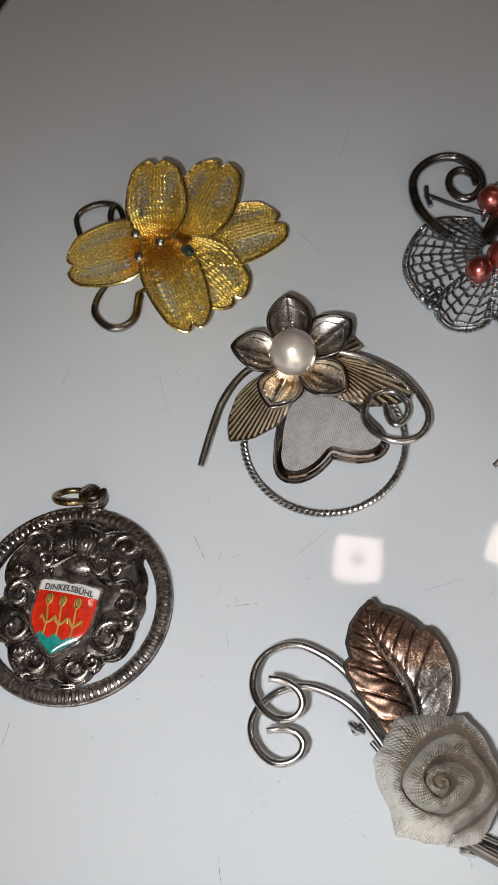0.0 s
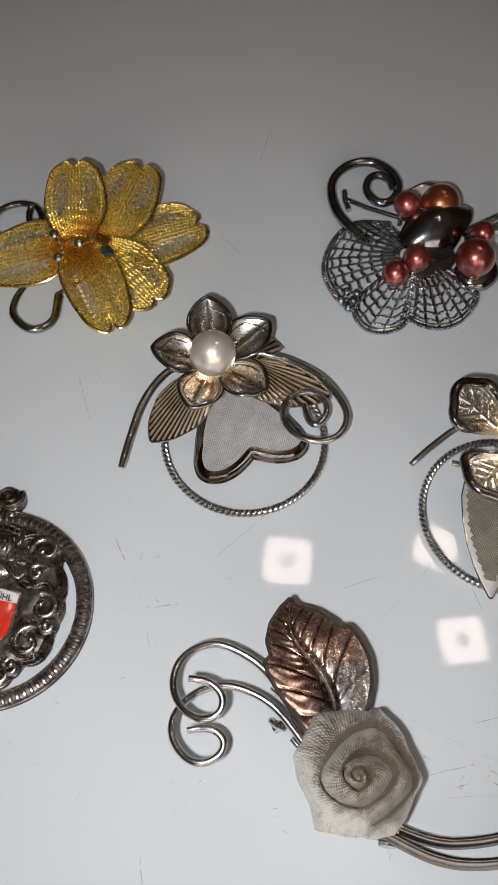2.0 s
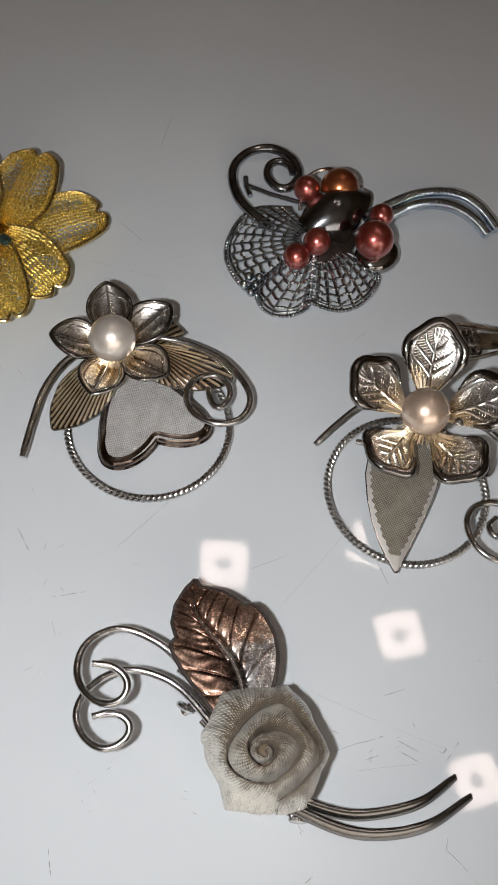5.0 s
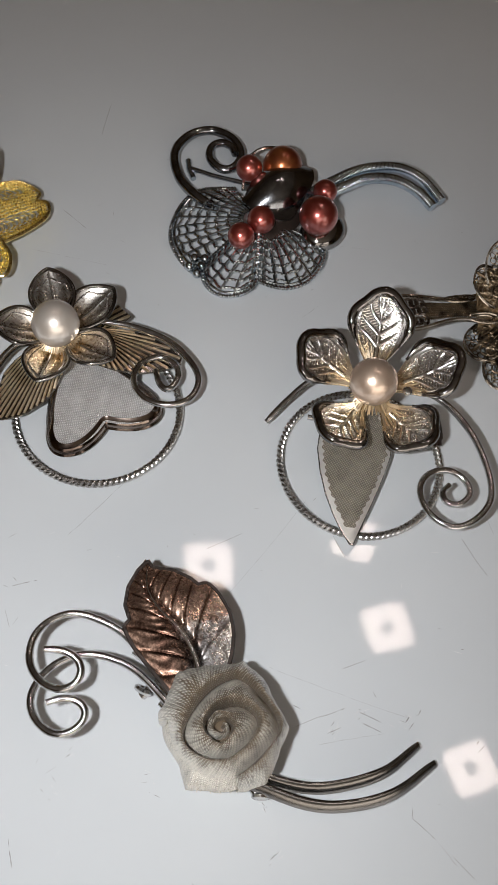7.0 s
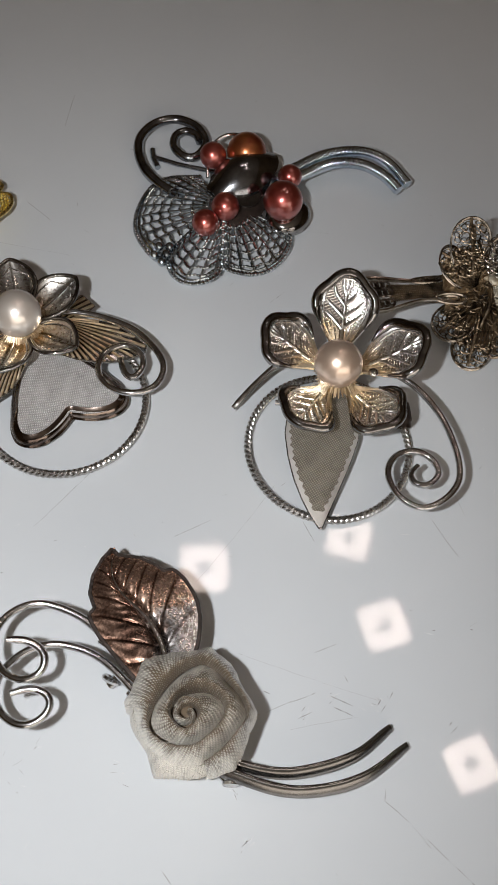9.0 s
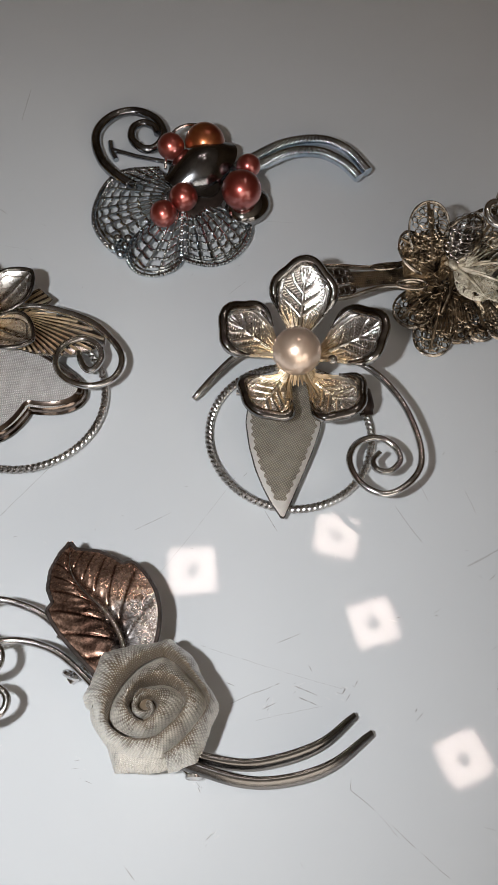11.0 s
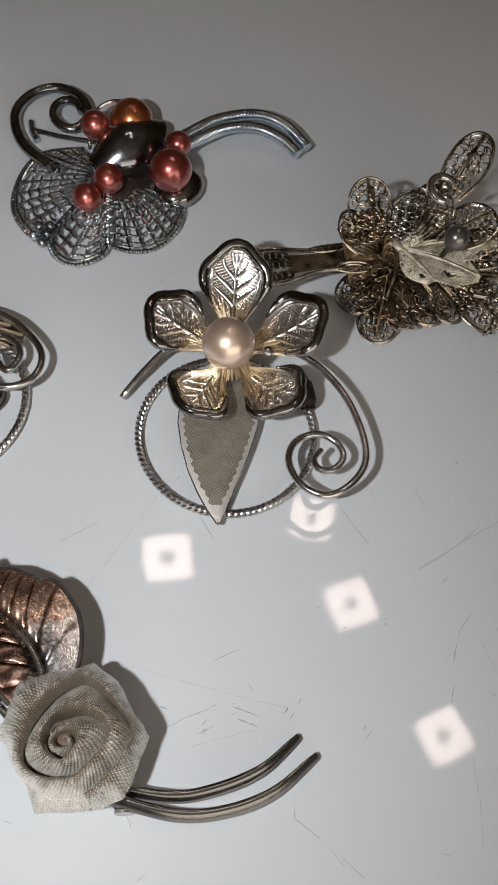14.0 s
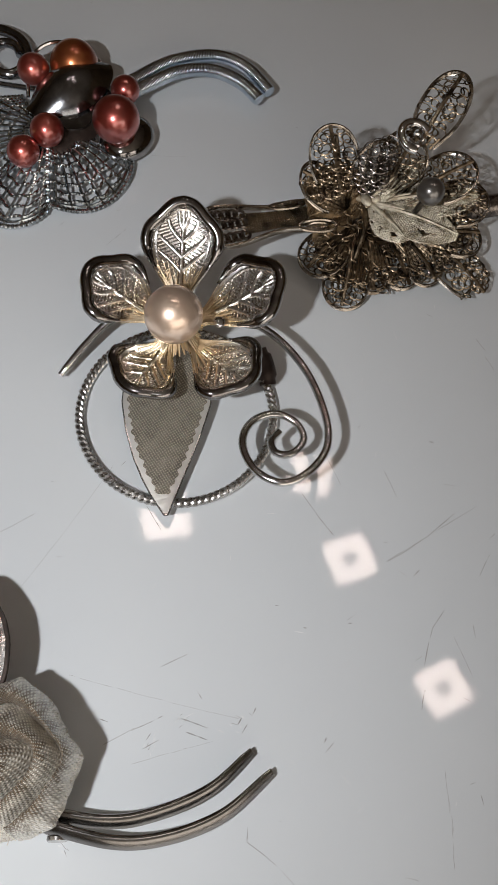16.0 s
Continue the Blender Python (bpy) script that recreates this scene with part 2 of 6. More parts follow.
PETAL = toned("gold_washed_petal", (-0.0022, 0.006, 0.009), 0.0098, (0.88, 0.68, 0.42), ((0.84, 0.79, 0.72), (0.76, 0.74, 0.71)), (0.22, 0.36), patina=(0.24, 0.19, 0.14))
FLOWER = toned("gold_washed_flower", (0.0014, 0.0046, 0.012), 0.0118, (0.93, 0.78, 0.53), ((0.88, 0.82, 0.73), (0.86, 0.84, 0.82)), (0.19, 0.3), patina=(0.2, 0.17, 0.15))
HAMMERED = metal("hammered_silver", (0.92, 0.90, 0.87), (0.80, 0.78, 0.74), (0.36, 0.5), grain=1100, relief=0.45, metallic=0.8)
BRASS = metal("old_brass", (0.40, 0.29, 0.15), (0.24, 0.17, 0.09), (0.2, 0.4))
PEARL = pearl("cream_pearl", (0.92, 0.86, 0.79), (0.86, 0.77, 0.68), 0.62, 0.34, 0.17, 2.0)
PINK_PEARL = pearl("blush_pearl", (0.99, 0.80, 0.64), (0.93, 0.69, 0.53), 0.76, 0.34, 0.17, 1.9)
RED_PEARL = pearl("russet_pearl", (0.55, 0.095, 0.065), (0.36, 0.04, 0.028), 0.88, 0.35, 0.22, 2.15)
GOLD_PEARL = pearl("golden_brown_pearl", (0.62, 0.21, 0.06), (0.38, 0.07, 0.028), 0.88, 0.33, 0.2, 1.7)
GREY_BEAD = pearl("grey_bead", (0.17, 0.16, 0.15), (0.07, 0.064, 0.058), 0.75)
SATIN = woven("cream_satin", (0.90, 0.86, 0.77), (0.18, 0.135, 0.09), 0.00038, rough=0.3, relief=0.9, sheen=0.05, turn=28, laid="UV", cross=0.6, soil_shade=0.0031, wander=0.7, satin=0.6, metallic=0.2, slub=900, patchy=1.5)
GAUZE = woven("silver_gauze", (0.90, 0.89, 0.88), (0.36, 0.345, 0.33), 0.00034, metallic=0.4, rough=0.34, relief=1.0, patchy=0.65)
DULL_GAUZE = woven("dull_gauze", (0.57, 0.51, 0.42), (0.065, 0.055, 0.043), 0.00037, metallic=0.6, rough=0.34, relief=1.0, turn=-15, patchy=0.5)
RED = enamel("red_enamel", (0.72, 0.035, 0.012), (0.55, 0.02, 0.008))
THREAD = plain("cream_thread", (0.74, 0.69, 0.61), (0.55, 0.50, 0.43), 0.5, 600)
WHITE = enamel("white_enamel", (0.80, 0.80, 0.78), (0.68, 0.67, 0.64))
TEAL = enamel("teal_enamel", (0.02, 0.30, 0.27), (0.015, 0.20, 0.19))
INK = plain("black_ink", (0.03, 0.03, 0.035), (0.015, 0.015, 0.02), 0.4, 400)
OXIDE = metal("dark_oxide", (0.06, 0.042, 0.035), (0.03, 0.022, 0.018), (0.4, 0.55), metallic=0.5)
STRAW = enamel("straw_gold", (0.62, 0.42, 0.10), (0.42, 0.26, 0.05))
GEM = enamel("blue_green_residue", (0.045, 0.075, 0.06), (0.012, 0.02, 0.016))
SCRATCH = plain("scratch_dirt", (0.37, 0.37, 0.37), (0.19, 0.19, 0.19), 0.5, 900)
SCUFF = plain("scuffed_lacquer", (0.80, 0.82, 0.84), (0.68, 0.70, 0.72), 0.2, 900)
WALL = plain("beige_plaster", (0.24, 0.17, 0.10), (0.20, 0.135, 0.08), 0.8, 3)
CEILING = plain("white_plaster", (0.62, 0.57, 0.50), (0.55, 0.50, 0.44), 0.8, 3)
BOARDS = plain("brown_floor", (0.16, 0.10, 0.06), (0.10, 0.06, 0.035), 0.4, 5)
HOUSING = plain("lamp_housing", (0.35, 0.34, 0.33), (0.28, 0.27, 0.26), 0.4, 60)

PANE, pane_nodes, pane_links, pane_bsdf = material("added_window_glass")
pane_bsdf.inputs["Transmission Weight"].default_value = 1.0
pane_bsdf.inputs["Roughness"].default_value = 0.0

GLOW, glow_nodes, glow_links, glow_bsdf = material("lit_diffuser")
glow_bsdf.inputs["Base Color"].default_value = (0.9, 0.88, 0.85, 1)
glow_bsdf.inputs["Emission Color"].default_value = (1.0, 0.81, 0.73, 1)
glow_bsdf.inputs["Emission Strength"].default_value = PANEL_GLOW


# ---- shapes, in millimetres ----
def unit(a):
    a = np.asarray(a, float)
    return a / max(np.linalg.norm(a), 1e-9)


def spline(points, n):
    """A smooth line through points, at n even steps."""
    p = np.asarray(points, float)
    p = np.vstack([2 * p[0] - p[1], p, 2 * p[-1] - p[-2]])
    out = []
    for i in range(1, len(p) - 2):
        t = np.linspace(0, 1, 12, endpoint=False)[:, None]
        a, b, c, d = p[i - 1 : i + 3]
        out.append(0.5 * (2 * b + (c - a) * t + (2 * a - 5 * b + 4 * c - d) * t**2 + (3 * b - a - 3 * c + d) * t**3))
    line = np.vstack([*out, p[-2:-1]])
    s = np.r_[0, np.cumsum(np.linalg.norm(np.diff(line, axis=0), axis=1))]
    at = np.linspace(0, s[-1], n)
    return np.stack([np.interp(at, s, line[:, k]) for k in range(3)], 1)


def level(points, z0, z1=None):
    """Gives flat points a height that runs from z0 to z1."""
    z = np.linspace(z0, z0 if z1 is None else z1, len(points))
    return [(x, y, h) for (x, y), h in zip(points, z)]


class Geo:
    def __init__(self):
        self.v, self.f = [], []

    def add(self, verts, faces):
        o = len(self.v)
        self.v.extend(map(tuple, verts))
        self.f.extend(tuple(i + o for i in f) for f in faces)
        return self

    def tube(self, line, r, sides=8, closed=False, flat=1.0):
        p = np.asarray(line, float)
        n = len(p)
        r = np.broadcast_to(np.asarray(r, float), (n,))
        tan = np.roll(p, -1, 0) - np.roll(p, 1, 0) if closed else np.gradient(p, axis=0)
        up = np.array([0.0, 0.0, 1.0])
        ang = np.linspace(0, 2 * math.pi, sides, endpoint=False)
        verts = []
        for q, t, rad in zip(p, tan, r):
            t = unit(t)
            side = np.cross(t, up)
            if np.linalg.norm(side) < 0.15:
                side = np.cross(t, (0.0, 1.0, 0.0))
            side = unit(side)
            nrm = np.cross(side, t)
            verts.extend(q + rad * (np.cos(a) * side + flat * np.sin(a) * nrm) for a in ang)
        rings = n if closed else n - 1
        faces = [(i * sides + k, i * sides + (k + 1) % sides, (i + 1) % n * sides + (k + 1) % sides, (i + 1) % n * sides + k) for i in range(rings) for k in range(sides)]
        if not closed:
            faces += [tuple(range(sides))[::-1], tuple(range((n - 1) * sides, n * sides))]
        return self.add(verts, faces)

    def slab(self, P, th, round_u=False):
        """A sheet of thickness th under the grid P (rows, columns, 3)."""
        P = np.asarray(P, float)
        nv, nu = P.shape[:2]
        du = np.roll(P, -1, 1) - np.roll(P, 1, 1) if round_u else np.gradient(P, axis=1)
        nrm = np.cross(du, np.gradient(P, axis=0))
        nrm /= np.maximum(np.linalg.norm(nrm, axis=2, keepdims=True), 1e-9)
        nrm *= np.where(nrm[..., 2:] < 0, -1, 1)
        top, low = P.reshape(-1, 3), (P - th * nrm).reshape(-1, 3)
        k = nv * nu
        faces = []
        cols = nu if round_u else nu - 1
        for i in range(nv - 1):
            for j in range(cols):
                a, b, c, d = i * nu + j, i * nu + (j + 1) % nu, (i + 1) * nu + (j + 1) % nu, (i + 1) * nu + j
                faces += [(a, b, c, d), (a + k, d + k, c + k, b + k)]
        ring = [] if round_u else [(i * nu, (i + 1) * nu) for i in range(nv - 1)] + [(i * nu + nu - 1, (i + 1) * nu + nu - 1) for i in range(nv - 1)]
        ring += [(j, (j + 1) % nu) for j in range(cols)] + [((nv - 1) * nu + j, (nv - 1) * nu + (j + 1) % nu) for j in range(cols)]
        faces += [(a, b, b + k, a + k) for a, b in ring]
        return self.add(np.vstack([top, low]), faces)

    def ball(self, c, r, n=14, size=(1, 1, 1), turn=0.0):
        th, ph = np.linspace(0, math.pi, n + 1)[1:-1], np.linspace(0, 2 * math.pi, 2 * n, endpoint=False)
        ct, st = math.cos(turn), math.sin(turn)
        raw = [(0, 0, 1)] + [(math.sin(a) * math.cos(b), math.sin(a) * math.sin(b), math.cos(a)) for a in th for b in ph] + [(0, 0, -1)]
        verts = []
        for x, y, z in raw:
            x, y, z = x * r * size[0], y * r * size[1], z * r * size[2]
            verts.append((c[0] + x * ct - y * st, c[1] + x * st + y * ct, c[2] + z))
        m = 2 * n
        faces = [(0, 1 + k, 1 + (k + 1) % m) for k in range(m)]
        faces += [(1 + i * m + k, 1 + (i + 1) * m + k, 1 + (i + 1) * m + (k + 1) % m, 1 + i * m + (k + 1) % m) for i in range(n - 2) for k in range(m)]
        last = 1 + (n - 2) * m
        faces += [(last + k, len(raw) - 1, last + (k + 1) % m) for k in range(m)]
        return self.add(verts, faces)

    def ring(self, c, R, r, axis=(0, 0, 1), n=18, sides=5, start=0.0, arc=2 * math.pi):
        axis = unit(axis)
        a = unit(np.cross(axis, (0.3, 1.0, 0.2)))
        b = np.cross(axis, a)
        whole = arc > 6.28
        t = start + np.linspace(0, arc, n, endpoint=not whole)
        return self.tube(np.asarray(c) + R * (np.cos(t)[:, None] * a + np.sin(t)[:, None] * b), r, sides, closed=whole)


def part(name, geo, mat, parent, label="", kind="", smooth=True, uv=None):
    """Links a shape as one mesh under a thing or a part."""
    root = parent
    while root.parent:
        root = root.parent
    me = bpy.data.meshes.new(name)
    off = np.array(root.location) * 1000
    me.from_pydata(((np.array(geo.v) - off) / 1000).tolist(), [], geo.f)
    me.update()
    if uv is not None:
        flat = np.tile(np.asarray(uv, float).reshape(-1, 2), (2, 1))
        corner = np.zeros(len(me.loops), int)
        me.loops.foreach_get("vertex_index", corner)
        me.uv_layers.new(name="weave").data.foreach_set("uv", flat[corner].ravel())
    if smooth:
        me.shade_smooth()
        me.set_sharp_from_angle(angle=radians(50))
    me.materials.append(mat)
    ob = new(name, me)
    ob.parent = parent
    return tagged(ob, label, kind=kind)


def thing(name, x, y, label, category, group=""):
    ob = new(name)
    ob.location = (x / 1000, y / 1000, 0)
    ob.empty_display_size = 0.01
    return tagged(ob, label, category, group)


def single(name, geo, mat, label="", category="", kind=""):
    ob = part(name, geo, mat, HERE, smooth=True)
    ob.parent = None
    return tagged(ob, label, category, kind=kind)


HERE = new("anchor")


def blade(base, tip, wl, wr, profile, lift=None, curve=0.0, across=None):
    """q(u, v) on a petal or leaf from base to tip; u from -1 to 1 across, v along. lift(u, v) raises it; curve bends its midline sideways."""
    base, tip = np.asarray(base, float), np.asarray(tip, float)
    L = np.linalg.norm(tip - base)
    d = (tip - base) / L
    side = unit(np.cross(d, (0, 0, 1)) if across is None else across)
    nrm = unit(np.cross(side, d))

    def q(u, v):
        along, half = profile(u, v)
        w = np.where(np.asarray(u) < 0, wl, wr)
        p = base + np.multiply.outer(along * L, d) + np.multiply.outer(u * half * w + curve * np.sin(math.pi * v), side)
        return p + np.multiply.outer(lift(u, v) if lift else 0 * u * v, nrm)

    return q


def sheet_of(q, nu=17, nv=25, v0=0.0, v1=1.0):
    u, v = np.meshgrid(np.linspace(-1, 1, nu), np.linspace(v0, v1, nv))
    return q(u, v)


def outline_of(q, n=30, v0=0.0):
    v = np.linspace(v0, 1, n)
    u = np.linspace(-1, 1, n)
    return np.vstack([q(-np.ones(n), v), q(u[1:-1], np.ones(n - 2)), q(np.ones(n), v[::-1])])


def pointed(full=0.42, power=0.8):
    def f(u, v):
        v = np.asarray(v, float)
        x = np.clip(v, 0, 1)
        bow = np.sin(math.pi * x ** (math.log(0.5) / math.log(full)))
        return v, np.clip(bow, 0, 1) ** power

    return f


def blunt(notch=0.07, corner=0.22, base=0.25, full=0.62, close=0.3):
    """A petal with a broad end, rounded corners and a dent at its tip."""

    def f(u, v):
        u, v = np.asarray(u, float), np.asarray(v, float)
        rise = base + (1 - base) * np.sin(math.pi / 2 * np.clip(v / full, 0, 1))
        half = rise * (1 - close * np.clip((v - full) / (1 - full), 0, 1) ** 2)
        return v * (1 - corner * np.abs(u) ** 2.6 - notch * np.exp(-((u / 0.16) ** 2)) * v**6), half

    return f


def rounded(base=0.3, full=0.58, square=2.4, blunted=0.5):
    """A petal that widens from its foot and ends in a full round."""

    def f(u, v):
        v = np.asarray(v, float)
        rise = base + (1 - base) * np.sin(math.pi / 2 * np.clip(v / full, 0, 1)) ** 1.3
        x = np.clip((v - full) / (1 - full), 0, 1)
        return v, rise * np.clip(1 - x**square, 0, 1) ** blunted

    return f


def beaded(n, r, length, pitch, deep=0.35):
    s = np.linspace(0, length, n)
    return r * (1 - deep * np.abs(np.cos(math.pi * s / pitch)))


def length_of(line):
    return np.linalg.norm(np.diff(line, axis=0), axis=1).sum()


def twisted(geo, line, strand, pitch, start=0.0):
    """Two strands of wire twisted round each other along a line."""
    d = np.gradient(line, axis=0)
    d /= np.linalg.norm(d, axis=1)[:, None]
    side = np.cross(d, (0, 0, 1))
    up = np.cross(side, d)
    w = 2 * math.pi * np.linspace(0, length_of(line), len(line)) / pitch + start
    for k in (0, math.pi):
        geo.tube(line + strand * (np.cos(w + k)[:, None] * side + np.sin(w + k)[:, None] * up), strand, 5)


def rope(geo, c, R, z, strand=0.36, pitch=3.0, sides=7):
    """A ring of three strands of wire twisted round one another."""
    turns = round(2 * math.pi * R / pitch)
    n = turns * 16
    t = np.linspace(0, 2 * math.pi, n, endpoint=False)
    for k in range(3):
        w = turns * t + k * 2 * math.pi / 3
        rad = R + 1.12 * strand * np.cos(w)
        geo.tube(np.stack([c[0] + rad * np.cos(t), c[1] + rad * np.sin(t), z + 1.12 * strand * np.sin(w)], 1), strand, sides, closed=True)
    return geo


def pin(root, a, b, z=0.7, clasp=True):
    """The pin on the back of a brooch, which lies on the table."""
    part("pin", Geo().tube([(*a, z), (*((np.array(a) + b) / 2), z), (*b, z)], 0.55, 8), SILVER, root, "silver pin on the back")
    if clasp:
        part("catch", Geo().ring((*b, z + 0.6), 1.0, 0.45, (0.3, 1, 0), 14, 6), SILVER, root, "small silver pin catch")


# ---- the room and the table ----
def box(lo, hi):
    (a, b, c), (d, e, f) = lo, hi
    v = [(a, b, c), (d, b, c), (d, e, c), (a, e, c), (a, b, f), (d, b, f), (d, e, f), (a, e, f)]
    return Geo().add(v, [(3, 2, 1, 0), (4, 5, 6, 7), (0, 1, 5, 4), (1, 2, 6, 5), (2, 3, 7, 6), (3, 0, 4, 7)])


single("floor", box((-2100, -2100, -800), (2300, 2300, -750)), BOARDS, "brown wooden floor of the dim room", kind="structure")
single("ceiling", box((-2100, -2100, 1620), (2300, 2300, 1700)), CEILING, "pale plaster ceiling of the dim room", kind="structure")
for wall_name, lo, hi in (("wall_north", (-2100, 2200, -750), (2300, 2300, 1620)), ("wall_west", (-2100, -2000, -750), (-2000, 2200, 1620)), ("wall_east", (2200, -2000, -750), (2300, 2200, 1620))):
    single(wall_name, box(lo, hi), WALL, "beige plaster wall of the dim room", kind="structure")


# wall with an opening and unseen window, added to house the fill light
for lo, hi in (((-2100, -2100, -750), (-1100, -2000, 1620)), ((1300, -2100, -750), (2300, -2000, 1620)), ((-1100, -2100, -750), (1300, -2000, 80)), ((-1100, -2100, 1340), (1300, -2000, 1620))):
    single("wall_south", box(lo, hi), WALL, "beige plaster wall round the added window", kind="structure")
window = new("added_window_1")
tagged(window, "added white-framed window in the unseen beige wall", kind="structure")
for lo, hi in (((-1100, -2080, 80), (-1050, -2030, 1340)), ((1250, -2080, 80), (1300, -2030, 1340)), ((-1050, -2080, 80), (1250, -2030, 130)), ((-1050, -2080, 1290), (1250, -2030, 1340))):
    part("added_window_frame", box(lo, hi), CEILING, window, smooth=False)
part("pane", box((-1050, -2060, 130), (1250, -2055, 1290)), PANE, window, smooth=False).visible_shadow = False


def tabletop():
    """A slab with a rounded edge, turned so that its side runs past the upper corner of the view."""
    root = thing("table", 300, 150, "white glossy lacquered table with fine scratches", "table")
    dirn, across = unit((0.406, 0.914)), unit((0.914, -0.406))
    corner = np.array((-51.6, 212.0))
    lo, hi, wide = -700.0, 420.0, 900.0
    prof = [(0, -22), (-1.6, -20), (-3.0, -17), (-3.0, -5), (-2.5, -2.2), (-1.4, -0.6), (0, 0)]
    ring = []
    for inset, z in prof:
        k = -inset
        pts = [corner + dirn * (lo - k) - across * k, corner + dirn * (lo - k) + across * (wide + k), corner + dirn * (hi + k) + across * (wide + k), corner + dirn * (hi + k) - across * k]
        ring.append([(*p, z) for p in pts])
    verts = [p for r in ring for p in r]
    faces = [(i * 4 + k, i * 4 + (k + 1) % 4, (i + 1) * 4 + (k + 1) % 4, (i + 1) * 4 + k) for i in range(len(ring) - 1) for k in range(4)]
    faces += [(3, 2, 1, 0), tuple(len(verts) - 4 + k for k in range(4))]
    part("top", Geo().add(verts, faces), LACQUER, root, smooth=False)
    for sx, sy in ((40, lo + 40), (wide - 40, lo + 40), (40, hi - 40), (wide - 40, hi - 40)):
        p = corner + dirn * sy + across * sx
        part("leg", box((p[0] - 25, p[1] - 25, -750), (p[0] + 25, p[1] + 25, -22)), HOUSING, root, "grey table leg")
    return root


table = tabletop()


def ceiling_lamp():
    """Four square lit heads, each with a round hole in its middle, on arms from one plate."""
    root = thing("ceiling_lamp", 390, 400, "ceiling lamp with four lit square heads", "ceiling lamp")
    root.location.z = 1.62
    hub = np.array((390.0, 400.0))
    g = Geo().tube([(*hub, 1620), (*hub, 1590)], 70, 32)
    part("plate", g, HOUSING, root)
    for x, y, size, turn in ((171, 556, 82, -12), (447, 379, 76, 0), (508, 126, 74, 6), (439, 549, 74, -29)):
        n, hole = 48, 0.34 * size / 2
        t = np.linspace(0, 2 * math.pi, n, endpoint=False)
        a = radians(turn)
        k = (np.abs(np.cos(t)) ** 9 + np.abs(np.sin(t)) ** 9) ** (-1 / 9)
        def loop(rad, z):
            px, py = rad * np.cos(t), rad * np.sin(t)
            return [(x + i * math.cos(a) - j * math.sin(a), y + i * math.sin(a) + j * math.cos(a), z) for i, j in zip(px, py)]
        inner, outer = loop(np.full(n, hole), 1371), loop(k * size / 2, 1371)
        case = Geo().slab(np.array([loop(np.full(n, 1.0), 1386), loop(k * (size / 2 + 3), 1386)]), 10, True)
        head = part("head", case, HOUSING, root)
        part("diffuser", Geo().slab(np.array([inner, outer]), 2, True), GLOW, head, "lit white diffuser with a round hole")
        part("arm", Geo().tube(spline([(*hub, 1600), ((hub[0] + x) / 2, (hub[1] + y) / 2, 1560), (x, y, 1480), (x, y, 1388)], 20), 8, 8), HOUSING, root)
    return root


ceiling_lamp()


def marks(name, lines, mat, width, label):
    """Scratches: thin broken slivers with pointed ends, bedded in the lacquer."""
    g = Geo()
    for x0, y0, x1, y1, w in lines:
        a, b = np.array((x0, y0)), np.array((x1, y1))
        L = np.linalg.norm(b - a)
        d = unit(b - a)
        s = np.array((-d[1], d[0]))
        bow = random.uniform(-0.012, 0.012) * L
        at = 0.0
        while at < L:
            run = min(L - at, random.uniform(0.6, 3.5))
            n = max(4, int(run / 0.35))
            t = np.linspace(at, at + run, n) / L
            mid = a + np.outer(t * L, d) + np.outer(bow * np.sin(math.pi * t) + random.uniform(-0.04, 0.04), s)
            half = w * width * np.sin(np.linspace(0.1, math.pi - 0.1, n)) ** 0.5 * np.array([random.uniform(0.3, 1.0) for _ in t]) / 2
            g.add(np.vstack([np.c_[mid + half[:, None] * s, np.full(n, 0.012)], np.c_[mid - half[:, None] * s, np.full(n, 0.012)]]), [(i, i + 1, n + i + 1, n + i) for i in range(n - 1)])
            at += run + random.choice((0.0, 0.0, 0.2, 0.6))
    return part(name, g, mat, table, label, kind="stuff", smooth=False)


